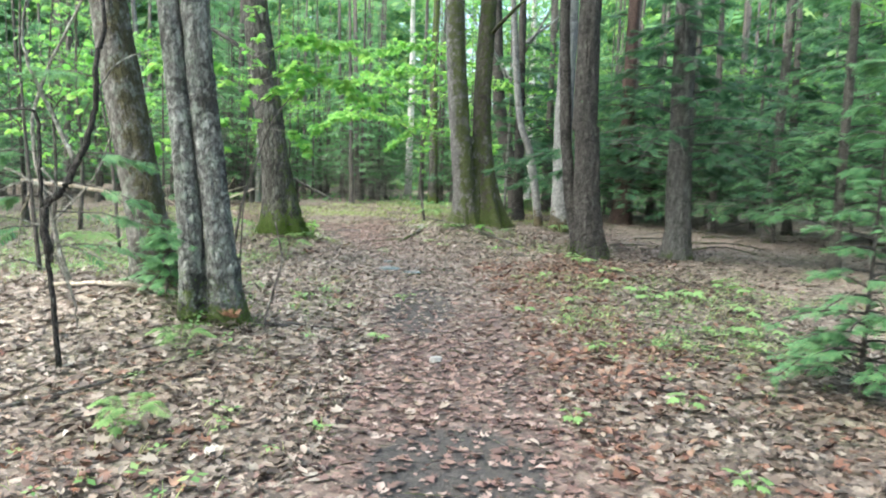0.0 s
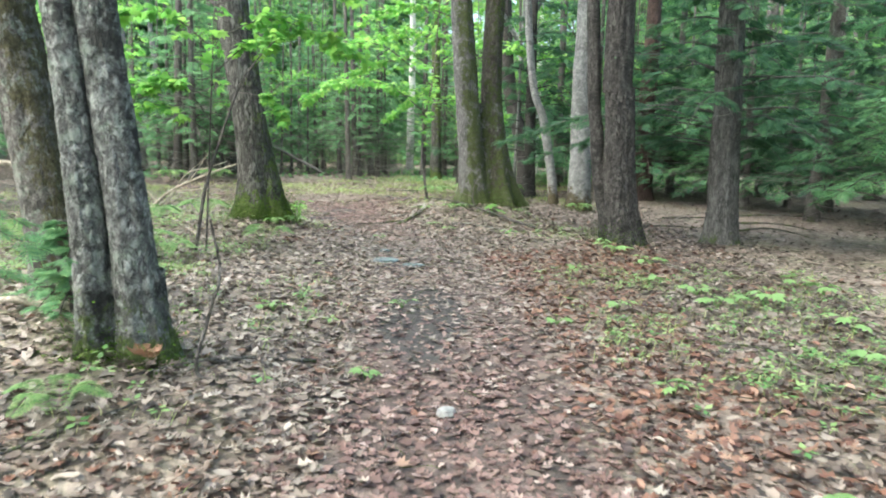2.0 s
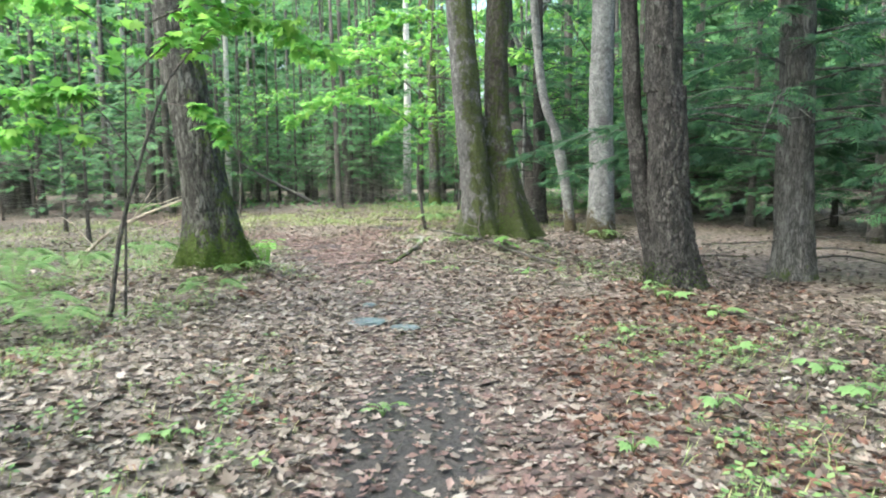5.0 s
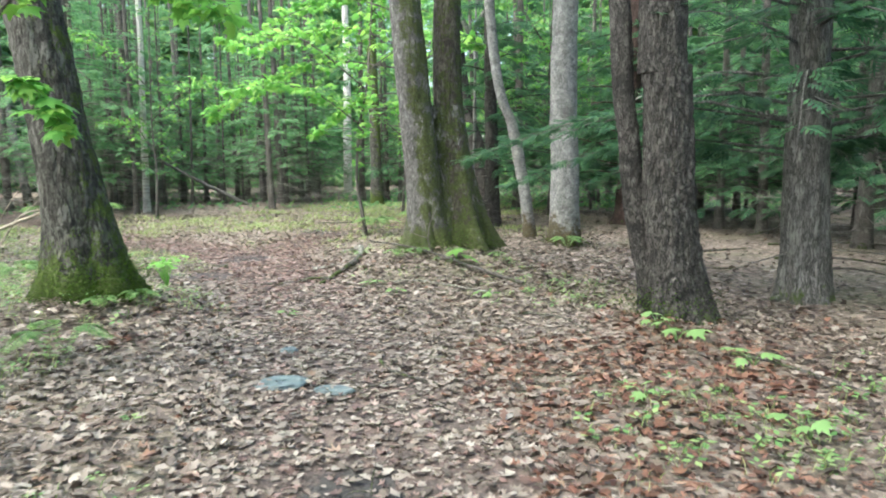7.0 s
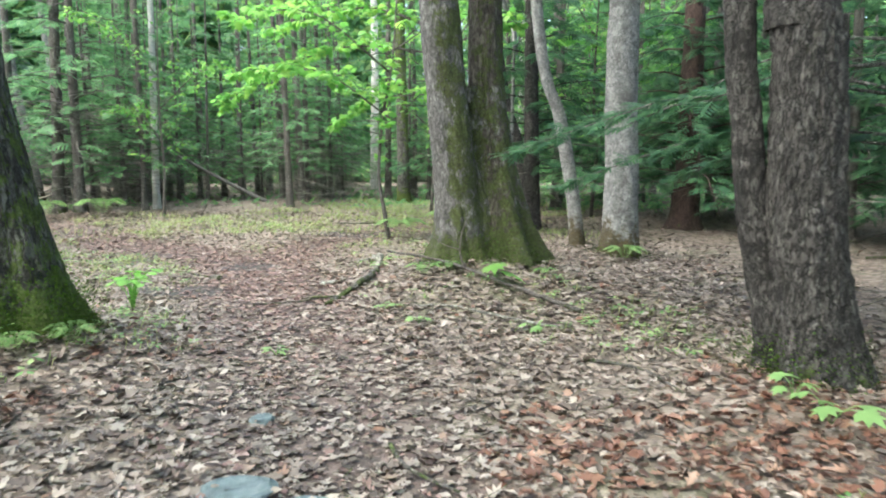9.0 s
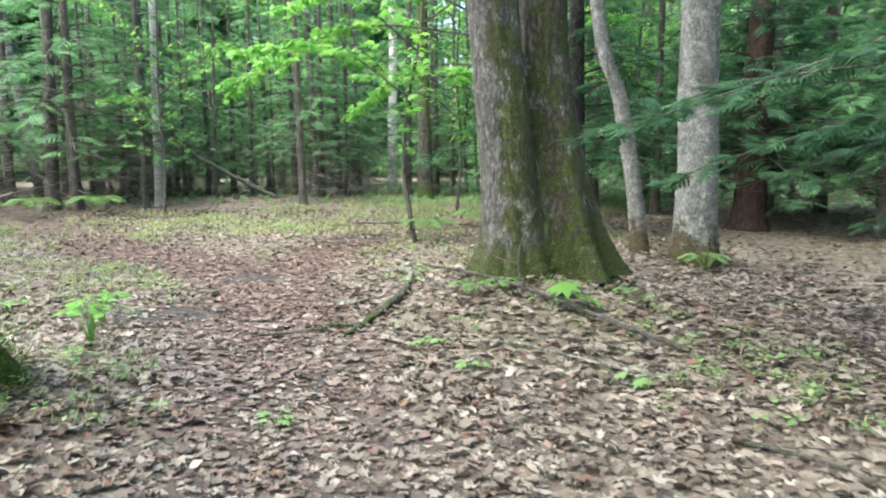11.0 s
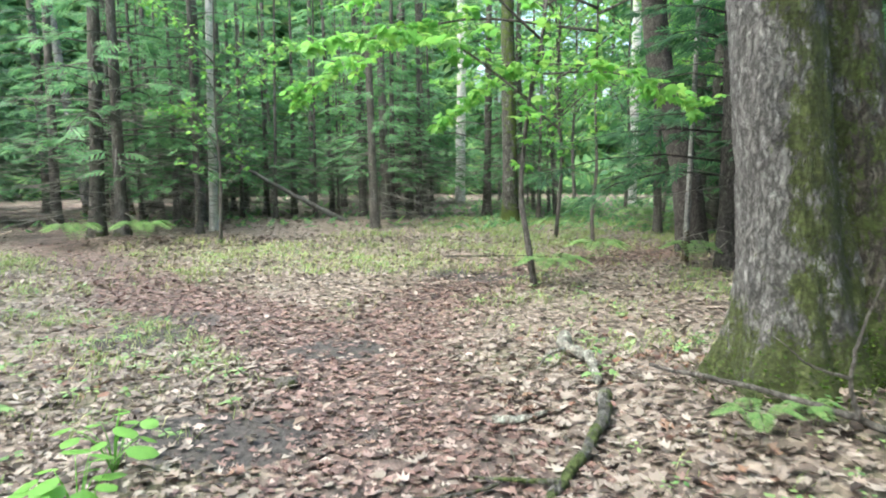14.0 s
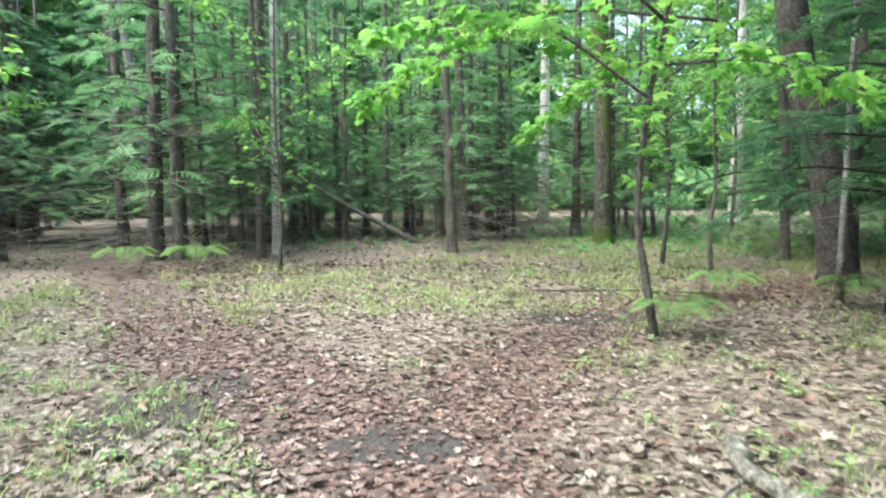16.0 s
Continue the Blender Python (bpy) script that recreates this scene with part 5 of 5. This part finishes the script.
def fern(label, x, y, fronds, length, lift=0.75):
    ob = thing("fern", x, y, label, "fern", "ferns on the forest floor")
    for k in range(fronds):
        a = 6.283 * k / fronds + RNG.uniform(-0.3, 0.3)
        d = np.array([math.cos(a), math.sin(a), 0])
        pts = [(0, 0, 0), d * length * 0.45 + [0, 0, length * lift], d * length + [0, 0, length * lift * 0.75]]
        c = curve_points(pts, 22)
        tan = unit(np.gradient(c, axis=0))
        side = np.cross(tan, [0, 0, 1.0])
        i = np.repeat(np.arange(3, 22), 2)
        s = np.tile([1, -1], 19)
        f = side[i] * s[:, None] + tan[i] * 0.35 + [0, 0, -0.12]
        size = length * 0.3 * np.sin(np.pi * np.clip((i - 1) / 22, 0, 1)) + 0.01
        v, q = scatter(SPRAY_LIGHT[0] * [1.2, 1, 1], SPRAY_LIGHT[1], c[i], frames_from(f, np.tile([0, 0, 1.0], (len(i), 1))), size)
        part("frond", mesh_from("frond", v, q, LEAF_LOW), ob)
    return ob


for x, y, n, ln in ((-2.45, 11.0, 3, 0.4), (-2.6, 12.15, 5, 0.17), (-2.35, 12.4, 4, 0.2), (0.05, 15.05, 4, 0.2), (0.3, 15.1, 4, 0.16), (0.8, 15.05, 4, 0.14), (-5.6, 13.0, 6, 0.55), (-4.9, 11.8, 6, 0.5), (1.4, 16.2, 5, 0.2), (-1.9, 5.0, 4, 0.26),
                    (-4.2, 13.8, 5, 0.5), (0.6, 23.0, 6, 0.5), (1.9, 22.3, 6, 0.5), (-0.35, 20.6, 6, 0.5), (-7.5, 24.5, 6, 0.6), (-9.0, 24.8, 6, 0.6), (1.35, 15.1, 4, 0.13), (2.9, 17.4, 5, 0.3),
                    (2.6, 29.0, 7, 0.6), (3.4, 28.0, 7, 0.6), (-3.6, 10.0, 5, 0.4), (-3.9, 9.4, 6, 0.42), (-4.3, 10.2, 6, 0.45), (-3.2, 9.6, 5, 0.35), (-4.6, 12.6, 6, 0.5), (-5.2, 10.2, 6, 0.5), (-1.7, 3.75, 4, 0.25)):
    fern("green fern with arching fronds in dry leaves", x, y, n, ln)
def dead_sprig(x, y, size):
    ob = thing("dead_sprig", x, y, "withered orange-brown sprig against the mossy maple foot", "twig", z=gz(x, y) + 0.12)
    for k in range(6):
        a = k * 1.05
        v, f = scatter(SPRAY[0], SPRAY[1], np.zeros((1, 3)), frames_from(np.array([[math.cos(a), math.sin(a), 0.9]]), np.array([[0.2, 0.1, 1.0]])), np.array([size]))
        part("spray", mesh_from("spray", v, f, WITHERED), ob)


dead_sprig(-1.66, 5.5, 0.12)
dead_sprig(-1.72, 5.52, 0.1)
plant("leafy_seedling", "seedling with round bright green leaves near the mossy oak", -2.66, 14.18, 16, 0.115, 0.36, 0.17, ROUND, LEAF_BRIGHT)
plant("leafy_seedling", "seedling with round bright green leaves near the mossy oak", -2.95, 14.95, 12, 0.1, 0.26, 0.22, ROUND, LEAF_BRIGHT)
plant("broad_leaf_plant", "low plant with one broad green leaf by the fallen branch", 0.78, 14.75, 3, 0.3, 0.2, 0.06, MAPLE, LEAF_MID)
for x, y, s in ((2.2, 11.2, 1.2), (2.18, 9.36, 1.0), (2.48, 8.21, 1.1), (2.56, 10.67, 1.0), (2.16, 11.5, 0.9), (3.05, 6.55, 1.2), (3.83, 9.44, 1.0), (2.49, 8.77, 1.0), (3.89, 9.0, 1.2), (2.99, 8.38, 1.2),
                (-1.75, 3.68, 0.8), (-0.45, 8.2, 0.7), (-0.55, 6.1, 0.6), (1.35, 5.9, 0.7), (0.9, 7.6, 0.6), (1.6, 4.4, 0.8), (1.5, 10.0, 0.8), (-1.1, 13.0, 0.6),
                (1.0, 13.4, 0.7), (-1.5, 7.6, 0.7), (-4.1, 15.6, 0.9), (-0.5, 16.2, 0.6), (-0.3, 14.2, 0.7), (0.0, 13.7, 0.6), (1.55, 8.2, 0.8), (3.3, 7.4, 1.1), (0.85, 4.2, 0.6), (-1.0, 2.6, 0.7), (1.5, 3.2, 0.7)):
    tagged(plant("maple_seedling", "low maple seedling with green leaves in dry litter", x, y, 5, 0.13 * s, 0.13 * s, 0.15 * s, MAPLE), group="seedlings on the forest floor")


# ---- leaf litter, grass and tiny seedlings ----
def litter_points(count, x0, x1, y0, y1):
    return RNG.uniform(x0, x1, count), RNG.uniform(y0, y1, count)


def lay_leaves(name, label, x, y, low, high, tilt, mat, shapes, lift=0.03):
    n = len(x)
    z = ground_z(x, y) + RNG.uniform(0.002, lift, n)
    a = RNG.uniform(0, 2 * np.pi, n)
    fwd = np.stack([np.cos(a), np.sin(a), RNG.normal(0, tilt, n)], -1)
    nrm = np.stack([RNG.normal(0, tilt, n), RNG.normal(0, tilt, n), np.ones(n)], -1)
    base = frames_from(fwd, nrm)
    size = RNG.uniform(low, high, n)
    size = np.stack([size * RNG.uniform(0.75, 1.15, n), size, size * RNG.uniform(-0.7, 1.6, n)], -1)
    pick = RNG.integers(0, len(shapes), n)
    pos = np.stack([x, y, z], -1)
    chunks = [scatter(sh[0], sh[1], pos[pick == k], base[pick == k], size[pick == k]) for k, sh in enumerate(shapes)]
    v, f = join(chunks)
    return tagged(new(name, mesh_from(name, v, f, mat)), label, "leaf litter", kind="stuff")


def litter():
    x, y = litter_points(165000, -12, 11, -3, 26)
    d = path_distance(x, y)
    mud = inside(x, y, MUD)
    off = np.maximum(np.abs(x + 0.12 * y - 0.2) - 4.2, 0)
    near = np.clip(1.1 - off * 0.3, 0.12, 1) * np.clip((y + 3) / 4, 0.1, 1)
    keep = RNG.uniform(0, 1, len(x)) < near * (1 - 0.7 * mud) * np.where(d < 0.75, np.where(y > 12, 0.75, 0.3), 1.0)
    fx, fy = litter_points(20000, -16, 12, 25, 40)
    x, y = np.concatenate([x[keep], fx]), np.concatenate([y[keep], fy])
    on_path = path_distance(x, y) + RNG.normal(0, 0.38, len(x)) < 0.7
    close = ((y < 12) & (np.abs(x) < 5)) | ((y < 19.5) & (path_distance(x, y) < 2.8))
    nx, ny = litter_points(50000, -4.5, 4, 1.0, 17.5)
    free = (path_distance(nx, ny) > 0.7) & (inside(nx, ny, MUD) < 0.3)
    x, y, on_path, close = (np.concatenate(q) for q in ((x, nx[free]), (y, ny[free]), (on_path, np.zeros(free.sum(), bool)), (close, np.ones(free.sum(), bool))))
    drift = np.array([noise.noise(Vector((a * 0.8, b * 0.8, 9.0))) + 0.6 * noise.noise(Vector((a * 2.3, b * 2.3, 2.0))) for a, b in zip(x, y)])
    rusty = inside(x, y, RUST) + 0.5 * drift
    brown = inside(x, y, BROWN) + 0.5 * drift
    kind = np.where(RNG.uniform(0, 1, len(x)) < 0.8 * rusty, 2, np.where(RNG.uniform(0, 1, len(x)) < 0.16 + 0.75 * brown, 1, 0))
    shapes = (DRY_OAK, DRY_MAPLE, DRY_CURL)
    for k, mat, words in ((0, LITTER_PALE, "dry pale tan oak and maple leaves"), (1, LITTER_BROWN, "darker brown oak and maple leaves"), (2, LITTER_RUST, "rust-red oak and maple leaves beside the trail")):
        pick = ~on_path & close & (kind == k)
        heap = lay_leaves("leaf_litter", words, x[pick], y[pick], 0.03, 0.095, 0.22, mat, shapes, 0.035)
        if k == 0:
            single_leaves(heap)
    pick = ~on_path & ~close
    for k, mat, words in ((0, LITTER_PALE, "dry pale leaves under the trees"), (1, LITTER_BROWN, "brown leaves under the trees")):
        far = pick & ((kind == 0) == (k == 0))
        lay_leaves("leaf_litter", words, x[far], y[far], 0.05, 0.11, 0.2, mat, (DRY_SMALL, DRY_SMALL, DRY_SMALL, DRY_OAK), 0.035)
    px, py = litter_points(115000, -6.5, 3.0, 0, 25)
    d = path_distance(px, py)
    mud = inside(px, py, MUD)
    keep = (RNG.uniform(0, 1, len(px)) < 1 - 0.62 * mud) & (d + RNG.normal(0, 0.2, len(d)) < 0.9)
    px, py = np.concatenate([px[keep], x[on_path]]), np.concatenate([py[keep], y[on_path]])
    # Pale leaves are likeliest around y = 11
    paler = RNG.uniform(0, 1, len(px)) < 0.8 * np.clip(1.5 - np.abs(py - 11.0) / 3.2, 0, 1)
    lay_leaves("trodden_leaves", "dry pinkish tan leaves on the middle of the trail", px[paler], py[paler], 0.03, 0.09, 0.14, LITTER_PALE, (DRY_OAK, DRY_SMALL, DRY_MAPLE), 0.022)
    px, py = px[~paler], py[~paler]
    lay_leaves("trodden_leaves", "damp trodden red-brown leaves on the trail", px, py, 0.028, 0.085, 0.14, LITTER_RED, (DRY_OAK, DRY_SMALL, DRY_MAPLE), 0.02)


def twig_litter():
    """Thin broken twigs lying about in the leaves."""
    g = Geo()
    for k in range(1500):
        x, y = RNG.uniform(-5, 5), RNG.uniform(1.5, 24)
        a, ln, r = RNG.uniform(0, 6.283), RNG.uniform(0.06, 0.32), RNG.uniform(0.002, 0.005)
        bend = a + RNG.normal(0, 0.5)
        p = [(x, y), (x + 0.5 * ln * math.cos(a), y + 0.5 * ln * math.sin(a))]
        p.append((p[1][0] + 0.5 * ln * math.cos(bend), p[1][1] + 0.5 * ln * math.sin(bend)))
        g.put(*tube([on(q[0], q[1], RNG.uniform(0.02, 0.045)) for q in p], r, r * 0.6, 3, 4))
    tagged(new("twig_litter", g.mesh("twig_litter", BARK_POLE)), "thin broken twigs scattered in the leaves", "twigs", kind="stuff")


def single_leaves(heap):
    """Larger leaves lying loose on top of the litter beside the trail."""
    meshes = [mesh_from("leaf", sh[0], sh[1], LEAF_LOOSE) for sh in (DRY_OAK, DRY_MAPLE, DRY_CURL)]
    made = 0
    while made < 300:
        x, y = RNG.uniform(-3.2, 2.6), RNG.uniform(2.2, 17)
        if float(path_distance(x, y)) > 2.6 or math.hypot(x + 1.95, y - 5.75) < 0.5:
            continue
        ob = part("leaf", meshes[made % 3], heap)
        s = RNG.uniform(0.065, 0.11)
        ob.matrix_basis = pose(x, y, gz(x, y) + 0.034, RNG.uniform(-14, 14), RNG.uniform(-14, 14), RNG.uniform(0, 360)) @ Matrix.Diagonal((s, s, s * RNG.uniform(0.4, 1.3), 1))
        made += 1


def grass_and_seedlings():
    x, y = litter_points(120000, -12, 6, 1, 32)
    w = inside(x, y, GREEN) * np.where(path_distance(x, y) < 0.7, 0.1, 1)
    patch = np.array([noise.noise(Vector((a * 0.9, b * 0.9, 4.0))) for a, b in zip(x, y)])
    keep = RNG.uniform(0, 1, len(x)) < w * np.clip(0.2 + 0.6 * patch, 0.06, 0.36) * np.where(y > 16.5, 1.4, 1.0)
    x, y = x[keep], y[keep]
    n = len(x)
    m = 3
    X, Y = np.repeat(x, m) + RNG.normal(0, 0.04, n * m), np.repeat(y, m) + RNG.normal(0, 0.04, n * m)
    a = RNG.uniform(0, 6.283, n * m)
    blade = (np.array([(-0.02, 0, 0), (0.02, 0, 0), (0.03, 0.5, 0.05), (0, 1, -0.12), (-0.03, 0.5, 0.05)]), np.array([[0, 1, 2], [0, 2, 4], [4, 2, 3]]))
    v, f = scatter(blade[0], blade[1], np.stack([X, Y, ground_z(X, Y)], -1), frames_from(np.stack([np.cos(a), np.sin(a), RNG.uniform(0.5, 2.5, n * m)], -1), np.tile([0.3, 0.1, 1.0], (n * m, 1))), RNG.uniform(0.05, 0.13, n * m) * np.where(Y > 20, 1.35, 1.0))
    tagged(new("grass", mesh_from("grass", v, f, GRASS)), "thin light green grass in patches between leaves", "grass", kind="stuff")
    pick = RNG.uniform(0, 1, n) < np.where(y > 15, 0.28, 0.7)
    x, y = x[pick], y[pick]
    n, m = len(x), 4
    a = np.repeat(RNG.uniform(0, 6.283, n), m) + np.tile(np.arange(m) * 1.57, n)
    hz = np.repeat(RNG.uniform(0.02, 0.1, n), m)
    X, Y = np.repeat(x, m) + 0.012 * np.cos(a), np.repeat(y, m) + 0.012 * np.sin(a)
    v, f = scatter(SIMPLE[0], SIMPLE[1], np.stack([X, Y, ground_z(X, Y) + hz], -1), frames_from(np.stack([np.cos(a), np.sin(a), RNG.normal(0.1, 0.25, n * m)], -1), np.tile([0, 0, 1.0], (n * m, 1))), np.repeat(RNG.uniform(0.025, 0.065, n), m))
    tagged(new("tiny_seedlings", mesh_from("tiny_seedlings", v, f, LEAF_LOW)), "tiny green seedlings scattered in the litter", "plants", kind="stuff")


litter()
twig_litter()
grass_and_seedlings()
